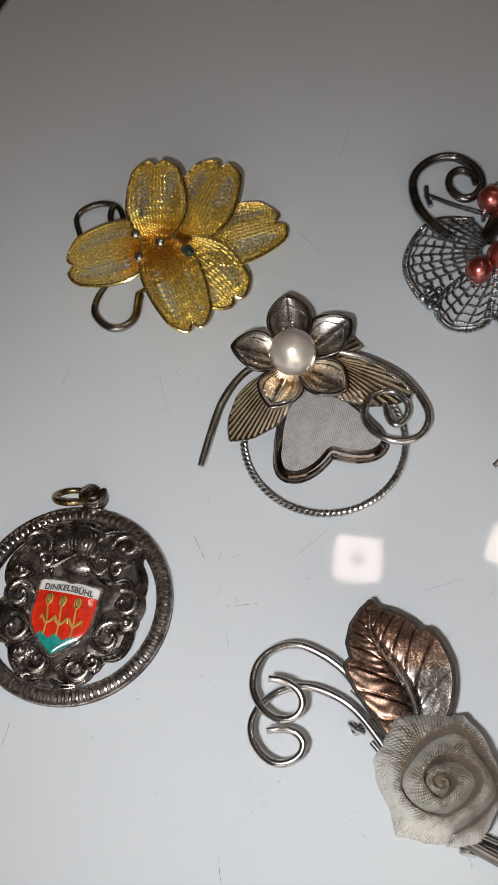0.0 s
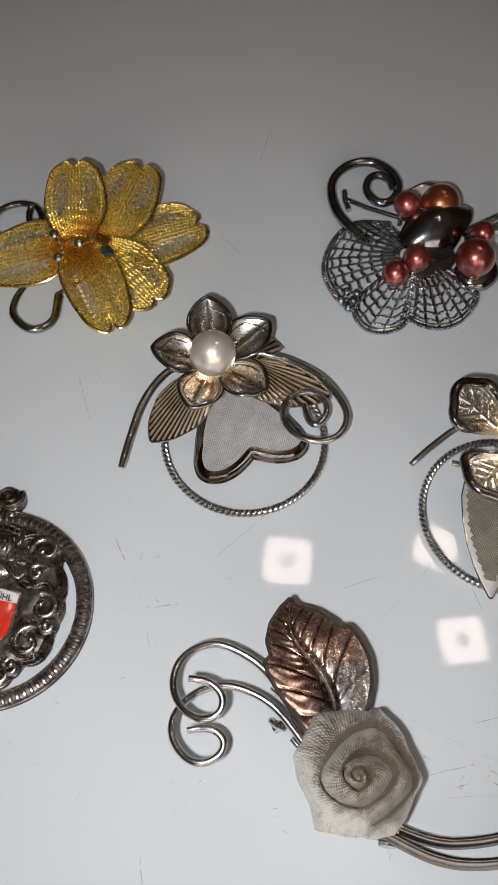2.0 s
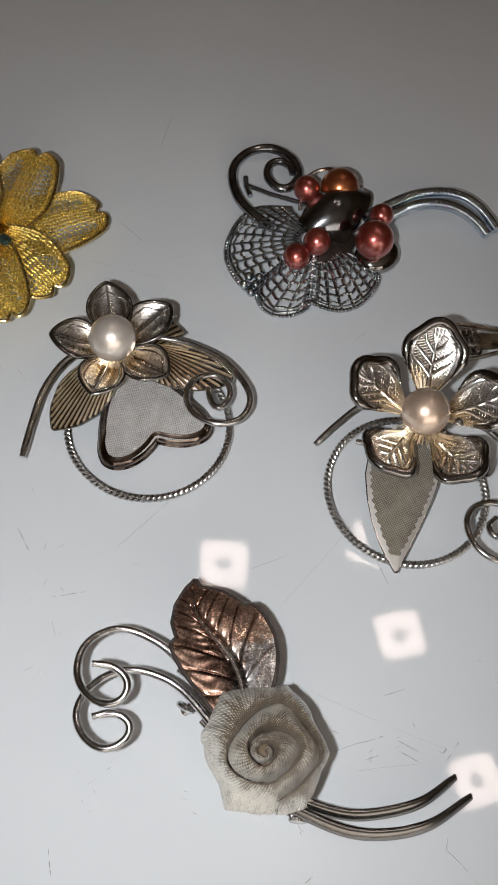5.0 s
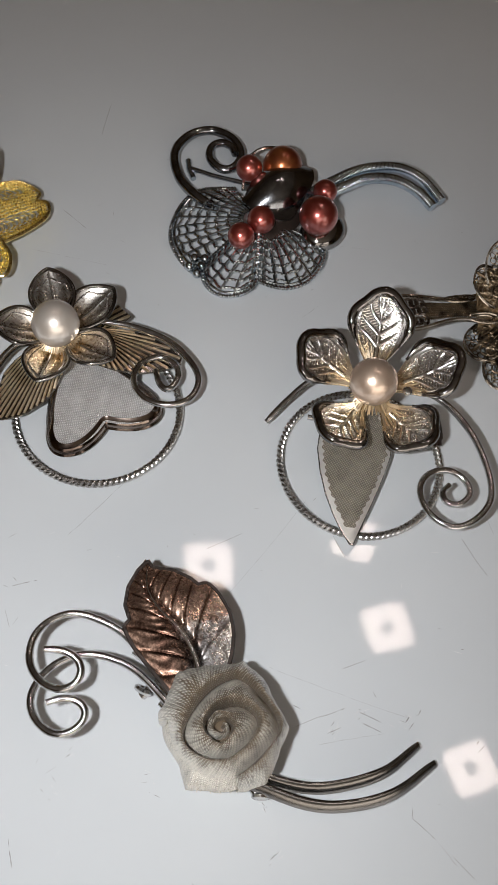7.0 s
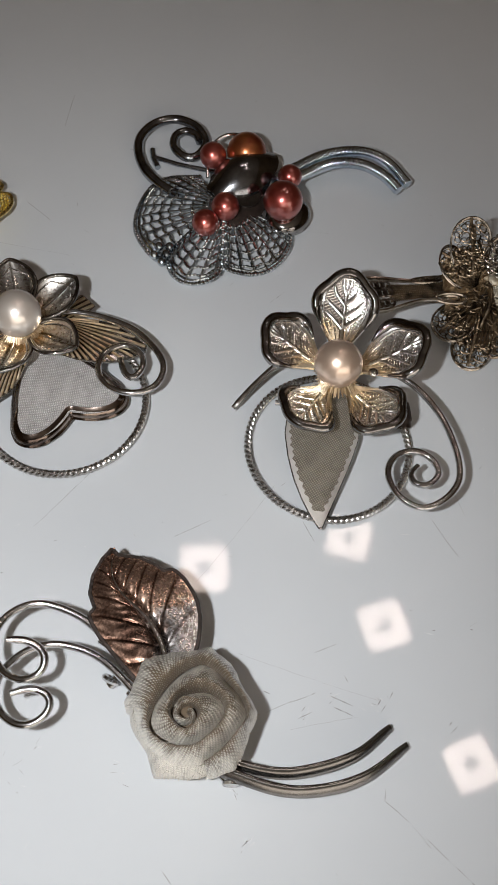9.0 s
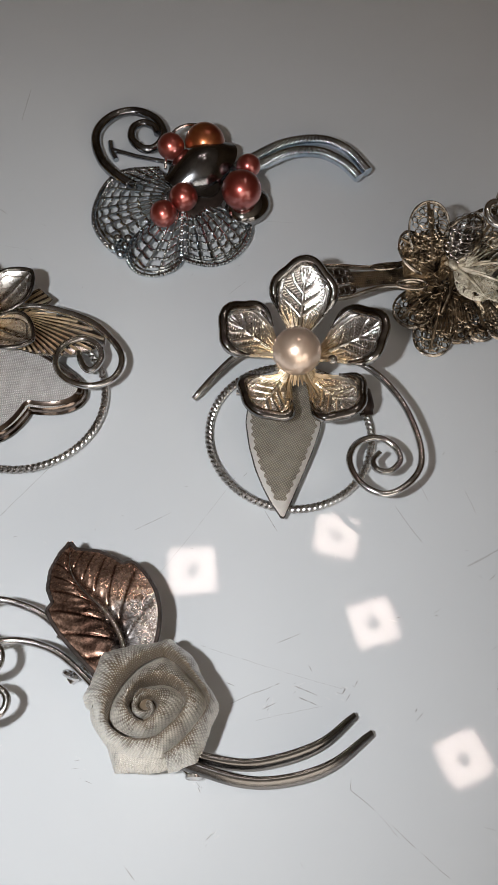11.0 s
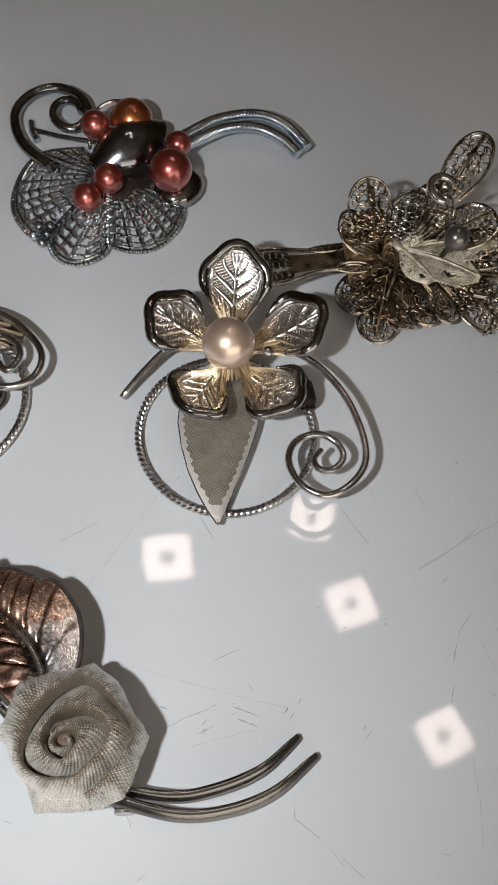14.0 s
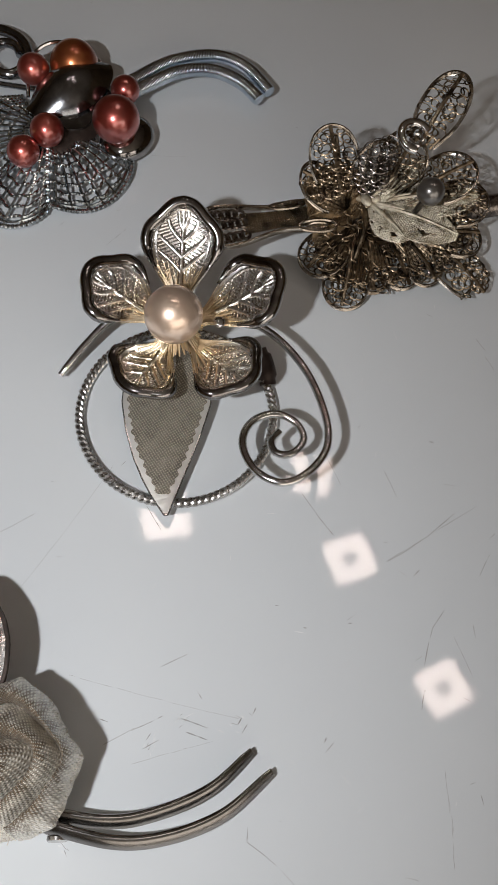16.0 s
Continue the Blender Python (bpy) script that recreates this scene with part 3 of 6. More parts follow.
# ---- gilt filigree brooch ----
def gilt_petal(root, base, tip, w, dome, slots=(-0.54, 0.54)):
    q = blade(base, tip, w, w, blunt(0.075, 0.14, 0.46, 0.48, 0.24), lambda u, v: dome * (1 - u * u) * np.sin(math.pi * np.clip(v, 0, 1) ** 0.8) + 0.75 * np.abs(u) ** 3 - 0.55 * np.exp(-(((np.abs(u) - 0.54) / 0.2) ** 2)) * np.sin(math.pi * np.clip(v, 0, 1)))
    body = Geo()
    for row, u0 in enumerate(np.linspace(-0.94, 0.94, 17)):
        near = min(abs(u0 - s) for s in slots)
        spans = ((0.06, 0.97),) if near > 0.25 else ((0.06, 0.27 + 0.9 * near), (0.91 - 0.6 * near, 0.97))
        for v0, v1 in spans:
            v = np.linspace(v0, v1, 90)
            line = q(u0 + 0 * v, v)
            L = length_of(line)
            n = max(12, int(L / 0.16))
            v = np.linspace(v0, v1, n)
            twisted(body, q(u0 + 0.012 * np.sin(v * 60) + 0 * v, v), 0.185, 1.25, 1.57 * (row % 2))
    for v0 in np.linspace(0.2, 0.9, 9):
        for u0, u1 in ((-0.95, -0.74), (-0.32, 0.32), (0.74, 0.95)):
            u = np.linspace(u0, u1, 10)
            body.tube(q(u, v0 + 0 * u) - (0, 0, 0.5), 0.12, 4)
    petal = part("petal", body, GOLD, root)
    coils = Geo()
    for s in slots:
        for k, v0 in enumerate(np.linspace(0.34, 0.80, 9)):
            for wide, long in ((0.20, 0.08), (0.10, 0.04)):
                b = np.linspace(-0.5, math.pi + 0.5, 14)
                coils.tube(q(s + wide * np.cos(b), v0 + long * np.sin(b)) + (0, 0, 0.05), 0.13, 5)
    part("coil", coils, GOLD, petal, "small wire curls", kind="stuff")
    part("rim", Geo().tube(outline_of(q, 34), 0.36, 7), GILT, petal, "polished gilt rim wire")
    return petal


def gilt_brooch():
    root = thing("brooch", -10, 124, "gilt filigree flower brooch with six openwork petals", "brooch", "brooches on the table")
    for base, tip, w, dome in (((-14.2, 123.0, 9.0), (-13.5, 142.8, 11.5), 6.1, 1.5), ((-8.6, 124.0, 6.8), (0.4, 143.6, 8.5), 6.7, 1.4), ((-8.4, 122.8, 5.4), (11.7, 130.6, 3.6), 7.8, 1.2), ((-10.4, 122.6, 7.8), (0.7, 108.3, 6.6), 6.9, 1.4), ((-14.4, 123.2, 9.3), (-8.0, 101.8, 7.8), 5.8, 1.6), ((-14.6, 123.2, 8.4), (-33.2, 121.9, 5.5), 7.9, 1.4)):
        gilt_petal(root, base, tip, w, dome)
    heart = Geo().ball((-13.0, 122.8, 7.0), 6.2, 14, (1.15, 0.75, 0.25))
    for k in range(60):
        a, r = k * 2.4, 0.44 * math.sqrt(k)
        heart.ball((-14.8 + r * math.cos(a), 122.8 + 0.85 * r * math.sin(a), 8.75 - 0.05 * r * r), 0.36, 4)
    part("centre", heart, ORANGE, root, "amber-stained gilt centre")
    for p in ((-18.5, 124.8, 10.0), (-13.6, 121.9, 10.2), (-17.9, 118.9, 10.0)):
        part("bead", Geo().ball(p, 1.1, 12).tube([(p[0], p[1], 7.5), p], 0.35, 6), SILVER, root, "small silver bead")
    part("glue_spot", Geo().ball((-8.4, 119.6, 9.6), 1.6, 10, (0.85, 1.15, 0.4), 0.5).ball((-7.6, 118.4, 9.3), 1.0, 8, (1, 1, 0.5)), GEM, root, "dark blue-green residue")
    part("loop", Geo().tube(spline(level([(-31.5, 133.5), (-32.3, 138.3), (-30.4, 140.8), (-26.7, 141.6), (-23.2, 139.9), (-22.1, 136.2), (-23.4, 134.6), (-24.7, 136.0), (-24.4, 138.6), (-23.5, 139.7)], 1.0, 3.2), 60), 0.7, 8), POLISH, root, "silver wire scroll")
    part("loop", Geo().tube(spline(level([(-24.5, 119.8), (-27.6, 115.2), (-28.2, 111.6), (-25.9, 108.6), (-23.1, 108.3), (-20.4, 110.7), (-19.3, 116.6)], 3.5, 1.0), 50), np.linspace(0.6, 1.0, 50), 8), POLISH, root, "silver wire loop")
    pin(root, (-20, 117), (0, 129))
    part("back_plate", Geo().tube([(-12, 123.5, 0.9), (-12, 123.5, 6.5)], 2.6, 16), GILT, root)
    return root


gilt_brooch()


# ---- brooch with pearl, heart and twisted ring ----
def wire_scroll(name, flat_points, z0, z1, r, root, mat=SILVER, n=110, label="", lean=0.0, even=0):
    line = spline(level(flat_points, z0, z1), n)
    for k in range(even):
        line[1:-1] = (line[:-2] + line[1:-1] + line[2:]) / 3
    line[:, 1] -= lean * np.linspace(1, 0.4, n)
    taper = r * np.clip(np.minimum(np.arange(n) + 3, n + 2 - np.arange(n)) / 6, 0.85, 1)
    return part(name, Geo().tube(line, taper, 10), mat, root, label)


def pointed_petal(root, base, tip, w):
    def lift(u, v):
        return 1.9 * u * u * np.sin(math.pi * np.clip(v, 0, 1)) + 0.7 * np.exp(-((u / 0.16) ** 2)) * np.clip(v * 3, 0, 1) * (1 - v) - 1.0 * np.sin(math.pi * v)

    q = blade(base, tip, w, w, pointed(0.54, 0.72), lift)
    U, V = np.meshgrid(np.linspace(-1, 1, 33), np.linspace(0.02, 0.996, 40))
    worn = np.array([[noise.noise((7.0 * a + tip[0], 1.6 * b, tip[1])) for a in U[0]] for b in V[:, 0]])
    stain = np.clip(np.exp(-V / 0.5) * (0.55 + 1.3 * worn) + 0.55 * np.abs(U) ** 5 + 0.5 * np.exp(-(((np.abs(U) - 0.2) / 0.08) ** 2)) * (0.4 + worn), 0, 1)
    petal = part("petal", Geo().slab(q(U, V), 0.35), PETAL, root, uv=np.stack([U, stain], -1))
    part("rim", Geo().tube(outline_of(q, 30, 0.12), 0.38, 8), POLISH, petal, "rolled silver rim")
    v = np.r_[np.linspace(0.2, 0.86, 20), np.linspace(0.86, 0.2, 20)[1:]]
    side = np.r_[-np.ones(20), np.ones(19)] * 0.76 * np.clip((0.9 - v) * 5, 0.0, 1)
    part("border", Geo().tube(q(side, v) + (0, 0, 0.08), 0.17, 6), BRIGHT, petal, "raised inner border line")
    v = np.linspace(0.3, 0.95, 14)
    part("midrib", Geo().tube(q(0 * v, v), 0.2, 6), BRIGHT, petal)
    return petal


def ribbed_leaf(root, base, tip, w, ribs, mat, apex, dome=0.3, shape=((0, 0.5, 1), (0.6, 1.0, 0.1))):
    """A leaf pressed into straight ridges that fan out from a point beyond it; shape gives its half-width along its length."""

    def prof(u, v):
        v = np.asarray(v, float)
        at = np.linspace(0, 1, 60)
        half = np.interp(at, shape[0], shape[1])
        half[3:-3] = np.convolve(half, np.ones(7) / 7, "same")[3:-3]
        return v, np.interp(v, at, half)

    q = blade(base, tip, w, w, prof, lambda u, v: dome * (1 - u * u) * np.sin(math.pi * v))
    leaf = part("leaf", Geo().slab(sheet_of(q, 25, 25, 0.02, 0.996), 0.35), POLISH, root)
    edge = outline_of(q, 40, 0.02)
    away = np.arctan2(edge[:, 1] - apex[1], edge[:, 0] - apex[0])
    mid = math.atan2(edge[:, 1].mean() - apex[1], edge[:, 0].mean() - apex[0])
    away = mid + (away - mid + math.pi) % (2 * math.pi) - math.pi
    far = np.linalg.norm(edge[:, :2] - apex, axis=1)
    for k in range(ribs):
        turn = away.min() + (away.max() - away.min()) * (k + 0.6) / (ribs + 0.2)
        cuts = []
        for i in range(len(edge)):
            a0, a1 = away[i - 1], away[i]
            if (a0 - turn) * (a1 - turn) < 0:
                f = (turn - a0) / (a1 - a0)
                cuts.append((far[i - 1] + f * (far[i] - far[i - 1]), edge[i - 1, 2] + f * (edge[i, 2] - edge[i - 1, 2])))
        if len(cuts) < 2:
            continue
        (r0, z0), (r1, z1) = min(cuts), max(cuts)
        f = np.linspace(0.03, 0.985, 14)
        r = r0 + f * (r1 - r0)
        line = np.stack([apex[0] + r * math.cos(turn), apex[1] + r * math.sin(turn), z0 + f * (z1 - z0) + 0.1 + dome * np.sin(math.pi * f)], 1)
        part("rib", Geo().tube(line, (0.16 + 0.18 * f) * min(1.0, 13.5 / ribs), 6), mat, leaf)
    part("rim", Geo().tube(edge, 0.2, 6), SILVER, leaf)
    return leaf


def heart_brooch():
    root = thing("brooch", 12, 85, "silver flower brooch with cream pearl, gauze heart and twisted ring", "brooch", "brooches on the table")
    c = np.array((9.9, 91.6, 8.6))
    for tip in ((9.9, 105.2, 12.3), (21.6, 98.6, 11.6), (18.9, 83.2, 10.8), (4.4, 81.2, 10.6), (-1.7, 93.9, 13.2)):
        tip = c + 0.955 * (np.array(tip) - c)
        pointed_petal(root, c + 0.12 * (tip - c), tip, 4.0)
    collar = Geo().ball((9.7, 91.3, 8.8), 3.6, 12, (1, 1, 0.5))
    for k in range(64):
        a, r = k * 2 * math.pi / 64 + random.uniform(-0.05, 0.05), random.uniform(3.85, 4.3)
        x, y = math.cos(a), math.sin(a)
        collar.tube([(9.7 + 2.6 * x, 91.2 + 2.6 * y, 10.2), (9.7 + 0.75 * r * x, 91.2 + 0.75 * r * y, 10.1 + 0.1 * y), (9.7 + r * x, 91.2 + r * y, 9.7 + 0.3 * y)], [0.2, 0.17, 0.08], 5)
    part("collar", collar, WARM, root, "golden-toned ridged collar under the pearl", kind="stuff")
    part("pearl", Geo().ball((9.6, 90.9, 13.6), 4.25, 28), PEARL, root, "round cream pearl")
    ribbed_leaf(root, (7.5, 89.2, 6.5), (-3.2, 79.5, 3.6), 4.9, 17, WARM, (15.3, 100.0), shape=((0, 0.3, 0.5, 0.8, 0.92, 1), (0.75, 0.98, 1.0, 0.64, 0.34, 0.05)))
    ribbed_leaf(root, (15.6, 89.9, 6.5), (31.0, 84.8, 4.2), 4.6, 16, WARM, (15.1, 93.8), shape=((0, 0.3, 0.6, 0.85, 1), (0.8, 1.0, 0.92, 0.55, 0.14)))
    ribbed_leaf(root, (16.0, 93.5, 6.0), (22.6, 97.6, 5.0), 2.2, 5, WARM, (8.0, 89.0), shape=((0, 0.5, 1), (0.8, 1.0, 0.8)))
    # heart: its point under the petals, its notch away from them
    notch, ax = np.array((15.2, 74.6)), unit((-3.0, 13.9))
    perp = np.array((ax[1], -ax[0]))
    t = np.linspace(0, 2 * math.pi, 96, endpoint=False)
    hx, hy = 16.5 * np.sign(np.sin(t)) * np.abs(np.sin(t)) ** 2.0, 13 * np.cos(t) - 5 * np.cos(2 * t) - 2 * np.cos(3 * t) - np.cos(4 * t)
    hy = np.where(hy > 5, 5 + 0.62 * (hy - 5), np.where(hy < -2, -2 + 1.7 * (hy + 2), hy))
    edge = notch + 0.65 * (np.outer(5 - hy, ax) + np.outer(hx, perp))
    mid = edge.mean(0)
    rows = [np.c_[mid + k * (edge - mid), np.full(96, 3.6 + 0.7 * (1 - k * k))] for k in (0.02, 0.2, 0.4, 0.6, 0.78, 0.9, 0.93)]
    body = part("heart", Geo().slab(np.array(rows), 0.5, True), GAUZE, root, "silver gauze heart")
    along = np.roll(edge, -2, 0) - np.roll(edge, 2, 0)
    out = np.c_[along[:, 1], -along[:, 0]] / np.linalg.norm(along, axis=1)[:, None]
    out *= np.sign(((edge - mid) * out).sum(1).mean())
    rim = [np.c_[edge + k * out, np.full(96, z)] for k, z in ((-1.4, 3.75), (-1.37, 4.12), (-1.25, 4.2), (-0.9, 3.97), (-0.5, 3.65), (-0.15, 3.3), (0.0, 2.9), (-0.1, 2.1))]
    part("rim", Geo().slab(np.array(rim), 0.35, True), COPPERY_RIM, body, "polished heart-shaped rim")
    part("ring", rope(Geo(), (14.2, 79.0), 15.0, 1.25), STEM, root, "twisted silver wire ring")
    wire_scroll("stem", [(-9.0, 74.8), (-6.8, 80.8), (-4.0, 87.2), (0.2, 92.1), (5.5, 94.6)], 3.4, 6.5, 0.72, root, n=60, label="curved silver wire stem")
    wire_scroll("scroll", [(15.0, 95.2), (18.7, 94.3), (23.8, 92.2), (29.5, 87.8), (32.5, 82.3), (32.9, 78.3), (30.5, 75.1), (26.3, 74.7), (22.6, 77.1), (21.4, 80.8), (23.2, 84.4), (27.0, 85.4), (29.6, 83.1), (29.5, 80.3), (27.4, 78.4), (26.1, 79.7), (25.8, 83.1)], 7.0, 5.2, 0.62, root, label="silver wire scroll")
    pin(root, (2, 89), (24, 90))
    part("back_plate", Geo().tube([(10, 91, 0.9), (10, 91, 8.5)], 2.2, 16), SILVER, root)
    return root


heart_brooch()


# ---- brooch with embossed flower, leaf and twisted ring ----
# half-width of a spade-shaped petal along its length
SPADE_AT = np.linspace(0, 1, 101)
SPADE_HALF = np.interp(SPADE_AT, (0, 0.2, 0.3, 0.45, 0.58, 0.68, 0.76, 0.82, 0.87, 0.92, 0.96, 0.985, 1.0), (0.18, 0.22, 0.40, 0.74, 0.94, 1.0, 0.95, 0.80, 0.61, 0.47, 0.35, 0.22, 0.0))
SPADE_HALF[2:-3] = np.convolve(SPADE_HALF, np.ones(5) / 5, "same")[2:-3]


def petal_edge(q, v0, n=36):
    """The edge of a round-ended petal, a little wavy."""
    v = v0 + (1 - v0) * np.sin(np.linspace(0, math.pi / 2, n)) ** 0.8
    return spline(np.vstack([q(-np.ones(n), v), q(np.ones(n - 1), v[-2::-1])]), 90)


def embossed_petal(root, base, tip, w):
    def prof(u, v):
        v = np.asarray(v, float)
        return v, np.interp(v, SPADE_AT, SPADE_HALF)

    def lift(u, v):
        return 1.0 * np.abs(u) ** 3 * np.clip(v * 1.4, 0, 1) - 0.9 * np.sin(math.pi * np.clip(v, 0, 1)) + 0.5 * np.clip(v - 0.85, 0, 1) * 4 + 0.05 * np.sin(v * 190 + 26 * np.abs(u)) * (np.abs(u) < 0.72) * (v > 0.40)

    q = blade(base, tip, w, w, prof, lift)
    U, V = np.meshgrid(np.linspace(-1, 1, 41), np.linspace(0.0, 0.995, 240))
    hatch = np.clip(-np.sin(V * 190 + 26 * np.abs(U)), 0, 1) * (np.abs(U) < 0.74) * np.clip((V - 0.40) * 12, 0, 1) * (V < 0.93)
    worn = np.array([[0.5 + 0.9 * noise.noise((3.1 * a + tip[0], 4.2 * b, tip[1])) for a in U[0]] for b in V[:, 0]])
    stain = np.clip(hatch * np.clip(worn, 0.15, 1), 0, 1)
    petal = part("petal", Geo().slab(q(U, V), 0.4), FLOWER, root, uv=np.stack([U, stain], -1))
    part("rim", Geo().tube(petal_edge(q, 0.44), 0.9 * np.clip(np.minimum(np.arange(90) + 2, 91 - np.arange(90)) / 14, 0.3, 1), 10), POLISH, petal, "thick rolled rim")
    part("border", Geo().tube(petal_edge(lambda u, v: q(0.74 * u, 0.06 + 0.88 * v) + (0, 0, 0.1), 0.5), 0.22, 6), FLOWER, petal, "raised line round the embossed panel")
    v = np.linspace(0.3, 0.92, 16)
    part("midrib", Geo().tube(q(0 * v, v) + (0, 0, 0.2), np.linspace(0.50, 0.32, 16), 8, flat=0.55), FLOWER, petal)
    for k, v0 in enumerate((0.42, 0.55, 0.68, 0.79)):
        s = np.linspace(0, 1, 10)
        for side in (-1, 1):
            reach = (0.66, 0.66, 0.58, 0.36)[k]
            part("vein", Geo().tube(q(side * reach * s, np.clip(v0 + 0.17 * s, 0, 0.95)) + (0, 0, 0.16), np.linspace(0.46, 0.30, 10), 8, flat=0.55), FLOWER, petal)
    ridges = Geo()
    for k in range(46):
        u0, v1 = random.uniform(-0.97, 0.97), random.uniform(0.32, 0.52)
        v = np.linspace(0.10, v1, 9)
        ridges.tube(q(u0 + 0.05 * np.sin(9 * v + k), v) + (0, 0, 0.1), np.linspace(0.13, 0.03, 9), 5)
    part("ridge_relief", ridges, WARM, petal, "cream-gold ridges at the foot of the petal", kind="stuff")
    return petal


def flower_brooch():
    root = thing("brooch", 60, 62, "silver five-petal flower brooch with blush pearl and twisted ring", "brooch", "brooches on the table")
    c = np.array((61.6, 67.0, 10.6))
    for tip, w in (((67.8, 82.2, 18.8), 5.3), ((77.6, 67.7, 16.3), 5.3), ((68.7, 55.2, 10.4), 5.3), ((52.3, 61.2, 7.9), 5.2), ((51.9, 78.5, 13.6), 5.3)):
        tip = np.array(tip)
        embossed_petal(root, c + 0.08 * (tip - c), tip, w)
    fringe = Geo()
    for k in range(48):
        a = k * 2 * math.pi / 48 + random.uniform(-0.06, 0.06)
        r = random.uniform(3.5, 4.15)
        fringe.tube([(61.3 + 2.5 * math.cos(a), 66.6 + 2.5 * math.sin(a), 12.2), (61.3 + 0.7 * r * math.cos(a), 66.6 + 0.7 * r * math.sin(a), 12.4 + 0.15 * r * math.sin(a)), (61.3 + r * math.cos(a), 66.6 + r * math.sin(a), 11.7 + 0.3 * r * math.sin(a))], [0.36, 0.3, 0.1], 5)
    part("fringe", fringe, WARM, root, "golden-toned fringe under the pearl", kind="stuff")
    part("pearl", Geo().ball((60.9, 66.1, 16.2), 4.15, 28), PINK_PEARL, root, "round blush-coloured pearl")
    part("rivet", Geo().ball((67.2, 64.6, 13.5), 0.9, 10, (1, 1, 0.6)), BRIGHT, root)
    # leaf with gauze face and hammered border
    def lift(u, v):
        return 0.5 * (1 - u * u) * np.sin(math.pi * v)
    def outline(u, v):
        at = (0, 0.12, 0.26, 0.40, 0.55, 0.70, 0.82, 0.91, 1)
        bowed, hollow = np.interp(v, at, (0.3, 0.62, 0.95, 0.98, 0.87, 0.69, 0.48, 0.28, 0.03)), np.interp(v, at, (0.3, 0.62, 0.92, 0.90, 0.72, 0.50, 0.31, 0.17, 0.03))
        return np.asarray(v, float), np.where(np.asarray(u) > 0, bowed, hollow)
    q = blade((61.8, 70.1, 4.6), (52.1, 43.0, 2.7), 6.6, 7.2, outline, lift)
    leaf = part("leaf", Geo().slab(sheet_of(q, 25, 50, 0.02, 0.995), 0.5), HAMMERED, root, "pointed silver leaf")
    def inner(u, v):
        v = 0.04 + 0.86 * np.asarray(v, float)
        border = 0.75 + 0.2 * np.sin(v * 140) + 0.12 * np.sin(v * 61 + np.sign(u)) + 0.7 * np.clip(v - 0.6, 0, 1)
        return q(u * np.clip(1 - border / (6.8 * outline(u, v)[1]), 0.03, 1), v) + np.array((0, 0, 0.16))
    part("edge", Geo().tube(outline_of(q, 40, 0.05) - (0, 0, 0.2), 0.2, 6), POLISH, leaf, "dark polished leaf edge")
    part("gauze", Geo().slab(sheet_of(inner, 25, 90), 0.14), DULL_GAUZE, leaf, "dull woven gauze facing")
    v = np.linspace(0.0, 0.36, 20)
    part("midrib", Geo().tube(q(0 * v - 0.02, v) + (0, 0, 0.3), np.linspace(0.9, 0.2, 20), 6, flat=0.35), GAUZE, leaf)
    part("ring", rope(Geo(), (58.7, 58.6), 14.6, 1.1), STEM, root, "twisted silver wire ring")
    wire_scroll("stem", [(43.8, 69.8), (48.7, 72.7), (53.6, 74.7), (59.1, 74.0)], 2.2, 7.5, 0.62, root, n=50, label="curved silver wire stem")
    wire_scroll("scroll", [(64.5, 69.5), (69.3, 68.6), (74.7, 63.8), (77.6, 56.6), (77.9, 49.0), (76.4, 43.7), (72.7, 40.8), (68.4, 40.3), (65.4, 43.4), (65.1, 47.8), (67.4, 50.7), (71.2, 51.0), (73.6, 48.8), (73.8, 46.0), (71.5, 44.5), (69.4, 45.3), (69.3, 47.3), (71.1, 48.5)], 9.0, 6.6, 0.58, root, label="silver wire scroll")
    pin(root, (52, 70), (73.5, 62.5))
    holder = Geo().tube(spline([(73.7, 59.2, 0.6), (74.0, 61.6, 1.8), (73.8, 64.2, 3.4)], 14), [1.3] * 3 + [1.6] * 8 + [1.2] * 3, 10)
    part("catch_plate", holder.ring((74.0, 60.4, 3.2), 1.4, 0.5, (0.3, 1, 0.2), 16, 7), OXIDE, root, "dark tarnished pin catch")
    part("back_plate", Geo().tube([(61.5, 67, 0.9), (61.5, 67, 11)], 2.2, 16), SILVER, root)
    return root


flower_brooch()


